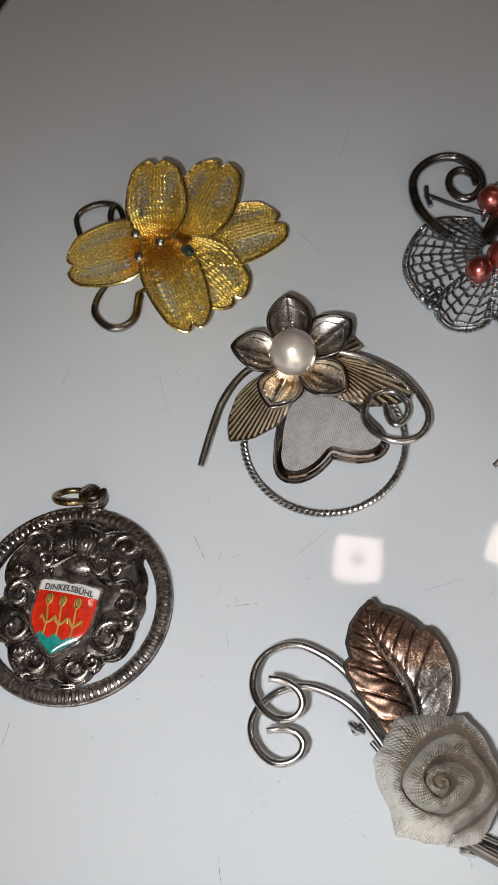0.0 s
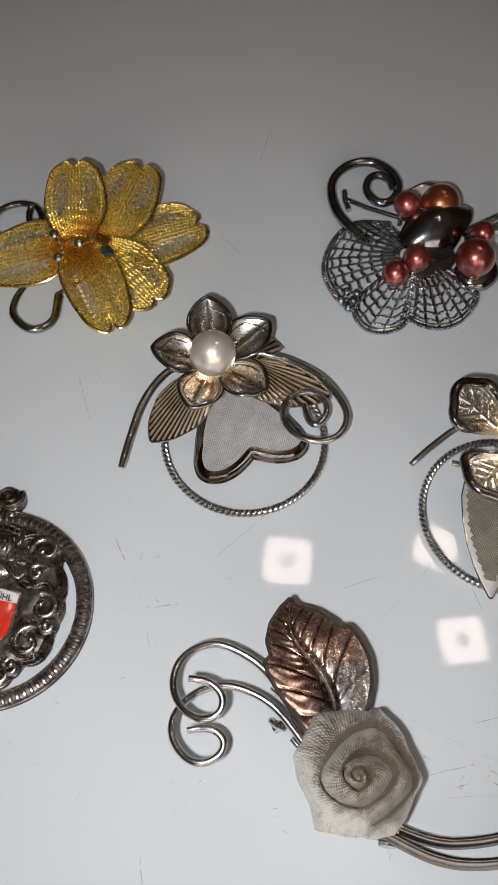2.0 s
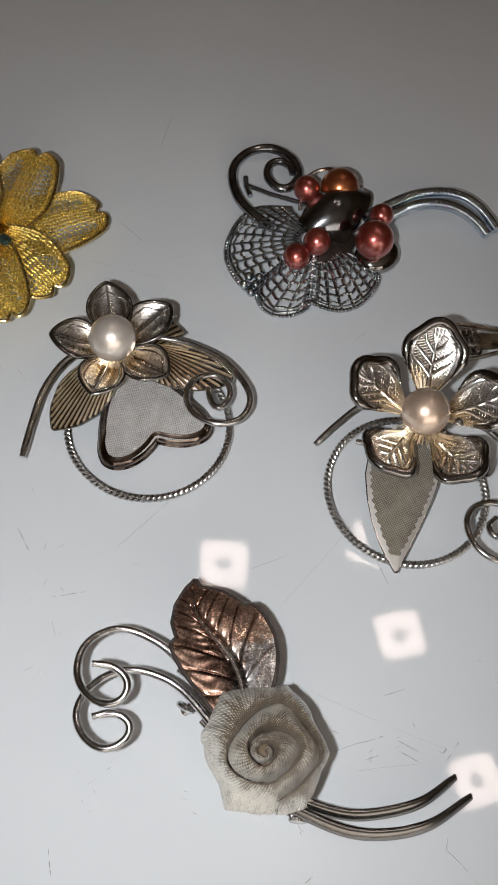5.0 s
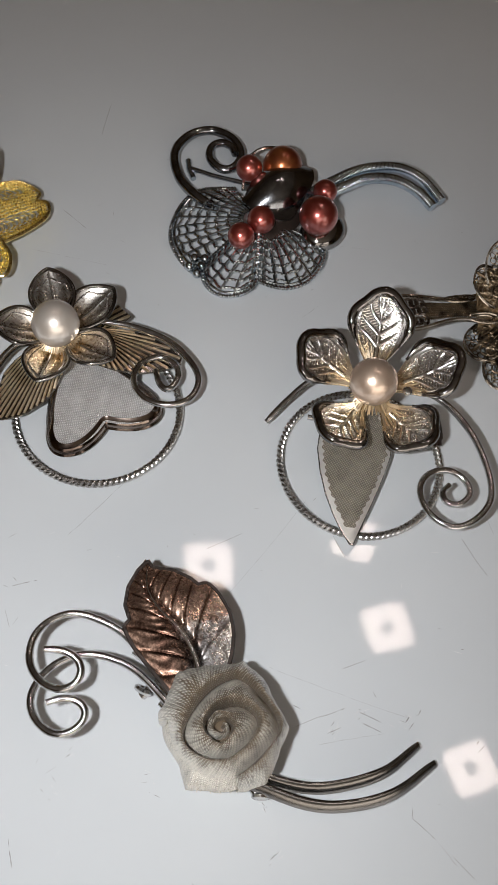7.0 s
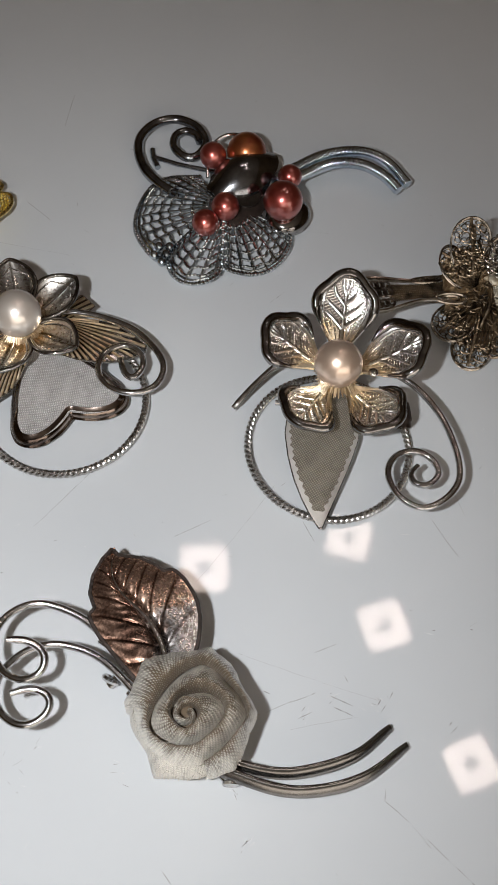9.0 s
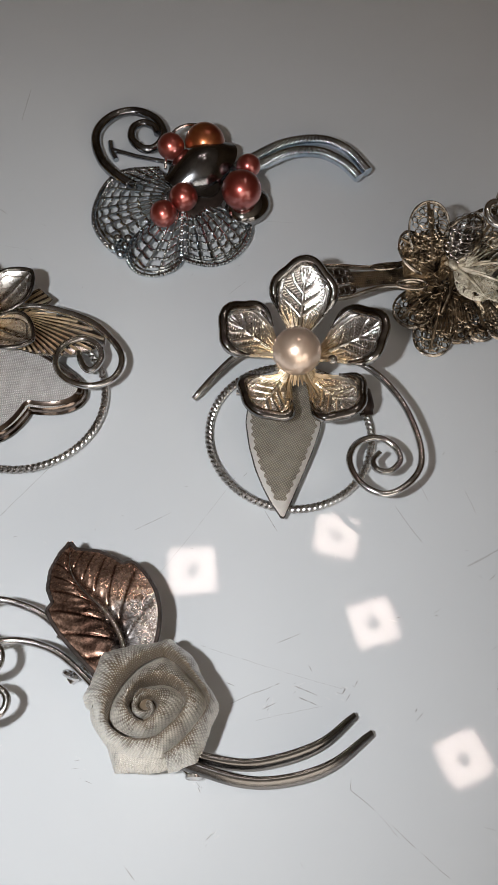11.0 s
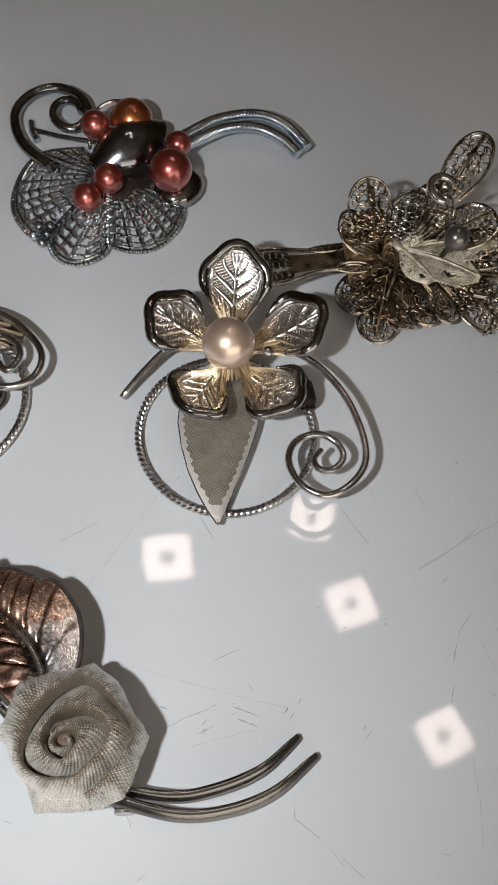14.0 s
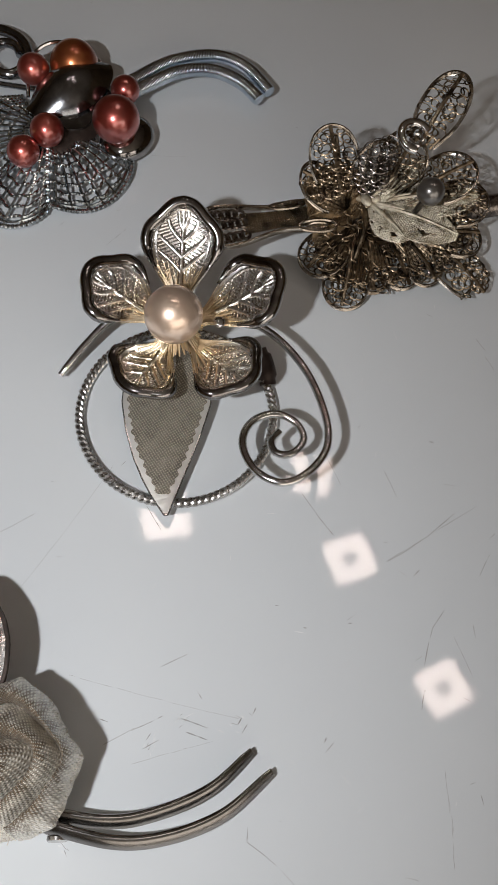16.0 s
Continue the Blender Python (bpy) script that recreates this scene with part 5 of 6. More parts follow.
def pendant():
    root = thing("pendant", -32.9, 52, "tarnished silver openwork pendant with red and white enamel shield", "pendant")
    n = 180
    t = np.linspace(0, 2 * math.pi, n, endpoint=False)
    band = [[pend(r * math.cos(a), r * math.sin(a), z) for a in t] for r, z in ((14.7, 1.2), (14.9, 1.9), (15.5, 2.1), (16.8, 2.1), (17.4, 1.7), (17.6, 0.9))]
    ring = part("ring", Geo().slab(np.array(band), 0.9, True), RECESS, root, "notched round frame")
    for r, w in ((15.05, 0.27), (17.35, 0.33)):
        part("edge_wire", Geo().tube([pend(r * math.cos(a), r * math.sin(a), 2.0) for a in t], w, 6, closed=True), DIM, ring)
    for k in range(88):
        a = k * 2 * math.pi / 88
        p = [pend(r * math.cos(a), r * math.sin(a), z) for r, z in ((15.5, 2.1), (15.8, 2.3), (16.7, 2.3), (17.0, 2.1))]
        part("notch", Geo().tube(p, [0.26, 0.3, 0.32, 0.3], 6, flat=0.9), TOOTH, ring)

    def rim(a):
        d = np.degrees(a) % 360
        joined = (38 < d < 142) or (246 < d < 294)
        return 15.2 if joined else 12.3 + 0.6 * math.sin(5 * a + 1) + 0.25 * math.sin(13 * a)

    edge = np.array([rim(a) for a in t])
    edge = np.convolve(np.r_[edge[-4:], edge, edge[:4]], np.ones(9) / 9, "valid")
    rows = []
    for f in np.linspace(0.02, 1, 60):
        row = []
        for a, e in zip(t, edge):
            r = f * e
            x, y = r * math.cos(a), r * math.sin(a)
            z = 1.6 + 0.3 * noise.noise((x * 0.35, y * 0.35, 0)) + 0.05 * noise.noise((x * 1.1, y * 1.1, 5)) + 0.02 * noise.noise((x * 2.3, y * 2.3, 9)) - 0.5 * f**8
            row.append(pend(x, y, z))
        rows.append(row)
    plate = part("plate", Geo().slab(np.array(rows), 0.9, True), RECESS, root, "cast plate with scrolled relief")

    def fluted(line, r, flat):
        """Two ridges side by side with a groove between them."""
        line = np.asarray(line, float)
        r = np.asarray(r, float)
        d = np.gradient(line, axis=0)
        side = np.cross(d / np.linalg.norm(d, axis=1)[:, None], (0, 0, 1))
        g = Geo()
        for k in (-1, 1):
            g.tube(line + (0.5 * k * r)[:, None] * side, 0.52 * r, 7, flat=1.4 * flat)
        return g

    def curl(x, y, R, start, way, turns=0.95, mat=SILVER):
        a = np.linspace(0, turns * 2 * math.pi, 46)
        r = R * (1 - 0.74 * a / a[-1])
        pts = [pend(x + q * math.cos(start + way * b), y + q * math.sin(start + way * b), 1.9 + 0.7 * k / 46) for k, (q, b) in enumerate(zip(r, a))]
        g = Geo().tube(pts, np.linspace(0.95, 0.42, 46), 9, flat=0.9).ball(pts[-1], 0.72, 8, (1, 1, 0.7))
        outer = r + np.linspace(1.15, 0.5, 46)
        g.tube([pend(x + q * math.cos(start + way * b), y + q * math.sin(start + way * b), 1.75) for q, b in zip(outer[:34], a)], 0.24, 6)
        part("scroll", g, mat, plate)

    for k, (x, y, R, s, w) in enumerate(((7.2, 11.3, 2.7, 3.5, -1), (9.2, 1.2, 2.6, 2.0, -1), (8.2, -5.0, 2.9, 1.2, 1), (3.9, -10.9, 2.3, 0.5, -1), (6.6, 7.0, 1.7, 0.5, 1), (10.6, -1.6, 1.2, 4.0, 1), (-9.0, 9.4, 2.8, -0.4, 1), (-9.0, -0.2, 2.6, 1.2, 1), (-8.3, -6.2, 2.8, 2.0, -1), (-2.6, -10.8, 2.2, 2.6, 1), (-6.4, 6.4, 1.6, 2.6, -1), (-10.4, 4.0, 1.3, 0.0, -1), (6.6, -9.4, 1.5, 2.2, 1), (-6.0, -10.0, 1.4, 1.0, -1))):
        curl(x, y, R, s, w, mat=DIM)
    for s in (-1, 1):
        for pts, r0 in ((((2.5, 12.8), (4.8, 13.6), (8.6, 13.4), (10.4, 11.0), (9.8, 8.4)), 0.75), (((9.4, 9.6), (11.4, 6.4), (11.8, 3.0), (10.6, 0.2)), 0.85), (((7.0, 4.6), (9.0, 5.2), (10.2, 3.6), (9.0, 2.4)), 0.65), (((10.9, -0.6), (11.8, -4.0), (10.8, -7.4), (8.4, -8.6)), 0.85), (((6.6, -1.0), (6.2, -3.6), (7.0, -6.8)), 0.6), (((8.0, -8.2), (6.6, -11.0), (4.6, -12.8), (2.0, -12.6)), 0.8), (((5.4, -8.6), (3.0, -9.4), (1.0, -11.6)), 0.6), (((0.6, -13.4), (2.6, -14.2), (5.0, -13.8)), 0.6), (((4.2, 10.4), (6.0, 9.0), (6.6, 6.2), (6.2, 3.6)), 0.55)):
            line = spline(pends([(s * x - 0.3, y, 1.75) for x, y in pts]), 24)
            part("acanthus", fluted(line, 1.15 * r0 * (0.35 + 0.65 * np.sin(np.linspace(0.15, math.pi - 0.3, 24))), 0.9), DIM, plate, "raised acanthus scroll")
    leaves = Geo()
    for k in range(26):
        a, r = random.uniform(0, 2 * math.pi), random.uniform(6.8, 9.6)
        if random.random() < 0.25:
            a, r = random.choice((random.uniform(0.8, 2.3), random.uniform(4.4, 5.0))), random.uniform(11.5, 14.2)
        x, y = r * math.cos(a), r * math.sin(a)
        h = a + random.uniform(-1.2, 1.2)
        L = random.uniform(0.8, 1.9)
        pts = pends([(x - L * math.cos(h), y - L * math.sin(h), 1.7), (x + 0.2 * L * math.sin(h), y - 0.2 * L * math.cos(h), 2.0), (x + L * math.cos(h), y + L * math.sin(h), 1.7)])
        leaves.tube(spline(pts, 9), 0.2 + 0.35 * np.sin(np.linspace(0, math.pi, 9)), 5)
    part("foliage_relief", leaves, DIM, plate, kind="stuff")
    # crest over the shield
    helmet = part("helmet", Geo().ball(pend(-0.9, 10.8, 2.4), 2.4, 14, (1.2, 0.8, 0.5), PA), TARNISH, root, "ribbed helmet relief")
    for k in range(-3, 4):
        part("rib", Geo().tube(spline(pends([(-0.9 + 0.62 * k, 9.1, 2.5), (-0.9 + 0.80 * k, 10.8, 3.75 - 0.08 * k * k), (-0.9 + 0.62 * k, 12.5, 2.5)]), 9), 0.27, 6), SILVER, helmet)
    crown = Geo()
    for y in (13.4, 14.4):
        crown.tube(spline(pends([(-3.6, y - 0.2, 2.2), (-0.9, y + 0.25, 2.7), (2.0, y - 0.2, 2.2)]), 12), 0.32, 6)
    for k in range(6):
        crown.tube(pends([(-3.4 + k * 1.05, 13.3, 2.4), (-3.4 + k * 1.05, 14.6, 2.5)]), 0.26, 5)
    part("crown", crown, DIM, plate, "small crown relief")
    chest = Geo()
    for s in (-1, 1):
        chest.tube(spline(pends([(-0.9 + s * 0.6, 8.4, 1.9), (-0.9 + s * 2.4, 7.0, 2.1), (-0.9 + s * 4.4, 5.6, 2.0), (-0.9 + s * 5.6, 6.8, 1.9)]), 20), np.linspace(0.75, 0.3, 20), 7)
        chest.tube(spline(pends([(-0.9 + s * 1.5, 11.6, 1.7), (-0.9 + s * 4.0, 9.6, 1.9), (-0.9 + s * 6.2, 8.6, 1.8)]), 16), np.linspace(0.3, 0.5, 16), 6)
    part("mantling", chest.ball(pend(-0.9, 7.2, 1.7), 2.8, 14, (1.3, 0.8, 0.33), PA), DIM, plate, "scrolled mantling relief")

    # shield
    def half(y):
        return np.where(y > -3.5, 5.25 + 0.03 * (y + 3.5), 5.25 * (1 - np.clip((-3.5 - y) / 6.3, 0, 1) ** 1.75))

    def face(y0, y1, lift, rows_n, top=None, low=None):
        s = np.linspace(0, 1, rows_n)
        u = np.linspace(-1, 1, 33)
        U, S = np.meshgrid(u, s)
        lo = y0 + (low(U) if low else 0 * U)
        hi = y1 + (top(U) if top else 0 * U)
        Y = lo + S * (hi - lo)
        X = -0.4 + U * half(Y)
        Z = 3.0 + lift + 0.55 * (1 - U * U) - 0.01 * (Y + 3) ** 2
        P = np.stack([X, Y, Z], -1)
        return np.array([[pend(*p) for p in r] for r in P])

    crest = lambda u: 0.25 - 0.3 * np.exp(-((u / 0.14) ** 2)) - 0.5 * u**4
    shield = part("shield", Geo().slab(face(-9.7, 2.9, -0.15, 40, crest), 1.2), TARNISH, root, "domed shield plate")
    part("red_field", Geo().slab(face(-9.3, 0.95, 0.0, 34), 0.3), RED, shield, "red enamel field")
    part("white_band", Geo().slab(face(0.95, 2.75, 0.02, 10, crest), 0.3), WHITE, shield, "white enamel band")
    part("hill", Geo().slab(face(-9.55, -6.6, 0.12, 14, lambda u: 0.45 * np.cos(u * 9.0)), 0.3), TEAL, shield, "teal enamel hills")
    u = np.linspace(-1, 1, 40)
    yy = np.linspace(2.6, -9.75, 50)
    left = [(-0.4 - half(y) - 0.15, y, 2.9) for y in yy]
    right = [(-0.4 + half(y) + 0.15, y, 2.9) for y in yy[::-1]]
    across = [(-0.4 - k * 5.3, 2.95 + crest(np.array(k)), 3.0) for k in u[1:-1]]
    part("shield_rim", Geo().tube(pends(left + right + across), 0.34, 6, closed=True), TOOTH, shield)
    for x0, x1 in ((-2.5, -3.2), (-0.3, -0.8), (2.2, 1.8)):
        stalk = Geo()
        stalk.tube(spline(pends([(x0, -6.7, 3.65), (x0 - 0.1, -4.2, 3.72), (x1, -1.6, 3.7)]), 14), 0.15, 5)
        for s in (-1, 1):
            stalk.tube(spline(pends([(x0 - 0.1, -4.9, 3.68), (x0 + s * 0.8, -3.9, 3.68), (x0 + s * 1.1, -3.3, 3.6), (x0 + s * 1.35, -4.3, 3.6)]), 10), [0.1, 0.16, 0.2, 0.22, 0.22, 0.2, 0.18, 0.14, 0.1, 0.05], 5)
        ear = part("wheat_plant", stalk, STRAW, shield, "gold stalk with an ear of grain")
        grain = Geo().ball(pend(x1, -0.55, 3.6), 0.8, 10, (0.8, 1.25, 0.3), PA)
        part("ear", grain, STRAW, ear)
        seams = Geo()
        for k in (-1, 0, 1):
            seams.tube(spline(pends([(x1 + 0.12 * k, -1.4, 3.78), (x1 + 0.33 * k, -0.5, 3.86), (x1 + 0.12 * k, 0.35, 3.78)]), 7), 0.05, 4)
        part("seam", seams, INK, ear)
    # lettering on the white band
    text = bpy.data.curves.new("lettering", "FONT")
    text.body, text.size, text.align_x, text.align_y, text.extrude = "DINKELSBÜHL", 1.62, "CENTER", "CENTER", 0.02
    text.space_character = 1.04
    text.offset = 0.04
    ob = new("lettering", text)
    me = bpy.data.meshes.new_from_object(ob.evaluated_get(bpy.context.evaluated_depsgraph_get()))
    bpy.data.objects.remove(ob)
    g = Geo()
    raw = [v.co for v in me.vertices]
    span_x = max(abs(c.x) for c in raw)
    k = 4.35 / span_x
    g.add([pend(-0.4 + c.x * k, 1.62 + c.y * 0.9 + 0.12 * math.cos(c.x * k * 0.9), 3.62 + 0.10 * (1 - (c.x * k / 5) ** 2) + c.z + 0.42 * (1 - (c.x * k / 5.2) ** 2) - 0.42) for c in raw], [tuple(p.vertices) for p in me.polygons])
    part("lettering", g, INK, shield, "dark place name on the white band", smooth=False)
    # bail and jump ring
    curl_a = np.linspace(0, 9.5, 46)
    curl_r = 2.3 - 0.17 * curl_a
    loop = Geo()
    for dz in (0.0, 0.9, 1.8, 2.5):
        loop.tube([pend(-1.6 + r * math.cos(0.6 - b), 19.6 + 0.9 * r * math.sin(0.6 - b), 1.2 + dz) for b, r in zip(curl_a, curl_r)], 0.62 if dz < 2.4 else 0.42, 7)
    part("bail", loop.ball(pend(-1.2, 17.4, 1.4), 1.5, 10, (1.2, 1, 0.7), PA), TARNISH, root, "tarnished curled hanging loop")
    part("jump_ring", Geo().ring(pend(-5.0, 18.9, 2.6), 3.2, 0.62, (0.1, 0.70, 0.70), 40, 8), BRASS, root, "old brass jump ring")
    return root


pendant()


# ---- antique filigree brooch ----
def filigree_lobe(root, base, tip, w, prof=None, mat=ANTIQUE, dense=0.5, rib=True, coil=0.62, across=None, rim=(0.4, 0.21)):
    q = blade(base, tip, 0.88 * w, 0.88 * w, prof or rounded(0.3, 0.6, 2.4), lambda u, v: 0.8 * (1 - u * u) * np.sin(math.pi * v), across=across)
    g = Geo()
    rows = max(4, int(np.linalg.norm(np.subtract(tip, base)) / 1.15))
    for i in range(rows):
        v0 = (i + 0.6) / rows * 0.94
        if v0 < dense - 0.1:
            continue
        wide = np.linalg.norm(q(np.array(0.9), np.array(v0)) - q(np.array(-0.9), np.array(v0)))
        cols = max(2, int(wide / 1.15))
        for j in range(cols):
            u0 = -0.82 + 1.64 * (j + 0.5) / cols
            c = q(np.array(u0), np.array(v0)) + np.array([random.uniform(-0.35, 0.35) for _ in range(3)])
            g.ring(c, 1.25 * coil * random.uniform(0.55, 1.25), random.uniform(0.09, 0.15), (random.uniform(-0.4, 0.4), random.uniform(-0.4, 0.4), 1), 12, 4)
    for u0 in np.linspace(-0.85, 0.85, int(13 * dense) + 3):
        v = np.linspace(0.03, dense, 26)
        line = q(u0 + 0 * v, v)
        g.tube(line, beaded(26, 0.30, length_of(line), 0.8, 0.35), 4)
    lobe = part("lobe", g, mat, root, kind="stuff")
    edge = spline(petal_edge(q, rim[0], 24), 150)
    part("rim", Geo().tube(edge, rim[1], 6).tube(edge - (0, 0, 0.5), 0.16, 4), RIMS, lobe, "rounded rim wire")
    if rib:
        v = np.linspace(0.1, 0.98, 16)
        part("rib", Geo().tube(q(0 * v, v) + (0, 0, 0.3), 0.34, 6), ANTIQUE, lobe)
    return lobe


def filigree_brooch():
    root = thing("brooch", 98, 77, "antique silver filigree butterfly-like brooch with scalloped wings", "brooch", "brooches on the table")
    for base, tip, w, dense in (
        ((96.5, 82.0, 7.5), (88.6, 87.2, 13.5), 4.6, 0.55),
        ((96.5, 80.0, 5.8), (89.6, 68.3, 1.5), 4.4, 0.65), ((95.5, 80.0, 6.0), (86.2, 76.0, 3.2), 4.4, 0.65),
        ((98.0, 79.0, 5.5), (95.6, 69.4, 1.9), 3.6, 0.62), ((100.5, 77.0, 5.0), (101.8, 68.6, 1.9), 3.7, 0.5), ((103.5, 75.0, 5.0), (106.2, 68.0, 2.2), 3.6, 0.5),
        ((101.0, 82.0, 9.0), (106.0, 84.0, 19.0), 4.8, 0.5),
        ((104.0, 80.0, 9.0), (116.6, 81.6, 12.6), 5.0, 0.3), ((106.0, 77.0, 8.0), (117.6, 77.2, 9.6), 5.0, 0.3), ((105.0, 74.0, 7.0), (115.4, 72.6, 5.6), 4.8, 0.3)):
        filigree_lobe(root, base, tip, w, dense=dense)
    filigree_lobe(root, (94.4, 82.0, 8.2), (92.2, 87.3, 22.2), 4.3, dense=0.3, coil=0.75, across=(1.0, -0.15, 0.1))
    filigree_lobe(root, (100.0, 82.5, 8.5), (99.6, 85.0, 18.8), 5.2, mat=TARNISH, dense=0.2, rib=False, coil=1.05)
    filigree_lobe(root, (106.0, 82.9, 18.0), (114.3, 88.5, 25.0), 3.9, rounded(0.55, 0.5, 2.6), dense=0.2, coil=0.7, rim=(0.08, 0.32))
    filigree_lobe(root, (108.2, 72.6, 4.6), (112.8, 63.2, 2.4), 4.6, blunt(0, 0.2, 0.5, 0.5, 0.2), dense=0.25, coil=0.7)
    part("coil", Geo().ring((104.6, 82.6, 20.8), 2.3, 0.72, (0.1, -0.3, 1), 24, 8, start=3.6, arc=4.2).ring((104.8, 82.3, 20.4), 1.0, 0.32, (0.1, -0.3, 1), 16, 6, arc=5.0), BRIGHT, root, "bright silver coil")
    for mat, count, low, high in ((TARNISH, 230, 0.5, 3.0), (ANTIQUE, 230, 2.0, 5.0)):
        under = Geo()
        for k in range(count):
            a, r = random.uniform(0, 2 * math.pi), math.sqrt(random.random())
            x, y = 102.0 + 13.5 * r * math.cos(a), 76.8 + (7.6 + 0.6 * math.sin(9 * a)) * r * math.sin(a)
            z = low + 0.55 * max(0, y - 74) + random.uniform(0, high - low) * (1.1 - r)
            turn = (random.uniform(-0.9, 0.9), random.uniform(-0.9, 0.9), 1)
            if k % 3:
                under.ring((x, y, z + 1.2), random.uniform(0.6, 1.25), 0.16, turn, 11, 5, start=random.uniform(0, 6), arc=random.choice((3.6, 4.6, 6.3)))
            else:
                h = random.uniform(0, 6.3)
                d = np.array((math.cos(h), math.sin(h), random.uniform(-0.3, 0.3)))
                e = np.array((-d[1], d[0], 0.4))
                c = np.array((x, y, z + 1.4))
                under.tube(spline([c - 1.3 * d, c - 0.4 * d + 0.5 * e, c + 0.5 * d - 0.3 * e, c + 1.3 * d + 0.3 * e], 10), np.linspace(0.18, 0.09, 10), 4)
        part("tangle", under, mat, root, "tangle of curled filigree wire", kind="stuff")
    # pale centre: gauze leaves, knot and veins
    for tip, w in (((109.8, 71.0, 8.8), 3.8), ((116.0, 76.6, 10.0), 3.6), ((102.0, 73.6, 7.6), 2.7), ((107.5, 82.4, 15.0), 2.0)):
        base = (98.6, 82.0, 7.6)
        q = blade(base, tip, w, w, pointed(0.6, 0.7), lambda u, v: 1.0 * (1 - u * u) * np.sin(math.pi * v) + 0.6 * np.exp(-((u / 0.08) ** 2)))
        g = Geo()
        for i in range(4, 46):
            for j in range(-8, 9):
                u0, v0 = 0.115 * j + (0.057 if i % 2 else 0), i / 46
                if noise.noise((tip[0] + 3.1 * u0, 6.0 * v0, tip[1])) > 0.28 + 0.5 * (1 - abs(u0)) * (1 - v0):
                    continue
                p = q(np.array(u0), np.array(v0)) + np.array([random.uniform(-0.06, 0.06) for _ in range(3)])
                g.ring(p, 0.18, 0.09, (random.uniform(-0.3, 0.3), random.uniform(-0.3, 0.3), 1), 6, 4)
        v = np.linspace(0.05, 0.97, 24)
        for u0 in (-0.95, 0.0, 0.95):
            line = q(u0 + 0 * v, v)
            g.tube(line, np.linspace(0.42, 0.14, 24) * (1.0 if u0 == 0 else 0.55), 5)
        part("gauze_leaf", g, PALE, root, "pale pierced silver leaf")
    # the wing's woven field, its upper side tilted up
    def field(u, v):
        v = np.asarray(v, float)
        return v, np.interp(v, (0, 0.25, 0.6, 1), (0.55, 0.95, 0.95, 0.4))
    qp = blade((88.4, 82.2, 7.6), (98.0, 82.4, 8.4), 5.0, 6.0, field, lambda u, v: 0.7 * (1 - u * u) - 5.2 * u + 0.3 * np.sin(5 * v + 3 * u))
    weave = Geo()
    for v0 in np.linspace(0.03, 0.97, 40):
        u = np.linspace(-1, 1, 70)
        weave.tube(qp(u, v0 + 0.012 * np.sin(u * 17 + 20 * v0)), beaded(70, 0.21, 15, 0.6, 0.45), 5)
    for u0 in np.linspace(-0.9, 0.9, 9):
        v = np.linspace(0.02, 0.98, 20)
        weave.tube(qp(u0 + 0 * v, v) + (0, 0, 0.12), 0.13, 4)
    for k in range(60):
        u0, v0 = random.choice((-1, 1)) * random.uniform(0.75, 1.0), random.uniform(0.2, 0.9)
        weave.ring(qp(np.array(u0), np.array(v0)), random.uniform(0.5, 0.9), 0.15, (random.uniform(-0.5, 0.5), random.uniform(-0.5, 0.5), 1), 10, 5)
    part("woven_plate", weave, BRASSY, root, "woven filigree plate beside the knot", kind="stuff")
    knot = Geo()
    for k in range(7):
        knot.ball((98.3 + random.uniform(-1.4, 1.6), 82.6 + random.uniform(-1.2, 1.2), 9.5 + random.uniform(-0.3, 0.4)), random.uniform(0.8, 1.3), 8, (1.3, 0.9, 0.6), random.uniform(0, 3))
    for k in range(7):
        a = -1.3 + 0.42 * k
        knot.tube(spline([(98.3, 82.6, 8.4), (98.3 + 3 * math.cos(a), 82.6 + 3 * math.sin(a), 9.6), (98.3 + 7.2 * math.cos(a), 82.6 + 6.6 * math.sin(a), 9.8 + 0.7 * k)], 12), np.linspace(0.42, 0.16, 12), 6)
    part("knot", knot, CREAM, root, "pale central knot with veins", kind="stuff")
    for pts in ([(98.0, 83.2, 8.0), (97.5, 85.0, 11.0), (95.2, 86.5, 16.0)], [(98.0, 81.5, 8.0), (96.8, 78.0, 7.5), (94.0, 74.5, 5.0)], [(97.2, 83.0, 8.2), (95.0, 84.5, 11.0), (93.5, 87.0, 20.0)]):
        part("antenna", Geo().tube(spline(pts, 16), np.linspace(0.55, 0.3, 16), 7), ANTIQUE, root)
    part("bead", Geo().ball((105.7, 76.2, 15.2), 2.2, 16).tube([(105.0, 77.5, 9), (105.7, 76.2, 15)], 0.5, 6), GREY_BEAD, root, "grey metal bead")
    # band
    q = blade((72.4, 84.4, 8.6), (95.5, 82.2, 7.2), 3.7, 4.1, lambda u, v: (np.asarray(v, float), 0.86 + 0.14 * np.cos(6 * np.asarray(v, float))), lambda u, v: 0.5 * (1 - u * u))
    band = Geo()
    for v0 in np.linspace(0.24, 0.98, 44):
        u = np.linspace(-0.62, 0.62, 26)
        band.tube(q(u, v0 + 0.006 * np.sin(u * 40)), beaded(26, 0.23, 5, 0.62, 0.45), 5)
    strap = part("band", band, ANTIQUE, root, "fine woven filigree band", kind="stuff")
    for s in (-1, 1):
        v = np.linspace(0.02, 0.8, 40)
        part("edge_wire", Geo().tube(q(s * (0.95 + 0.1 * np.sin(v * 9)), v) + (0, 0, 0.4), 0.36, 7, flat=1.6), RIMS, strap)
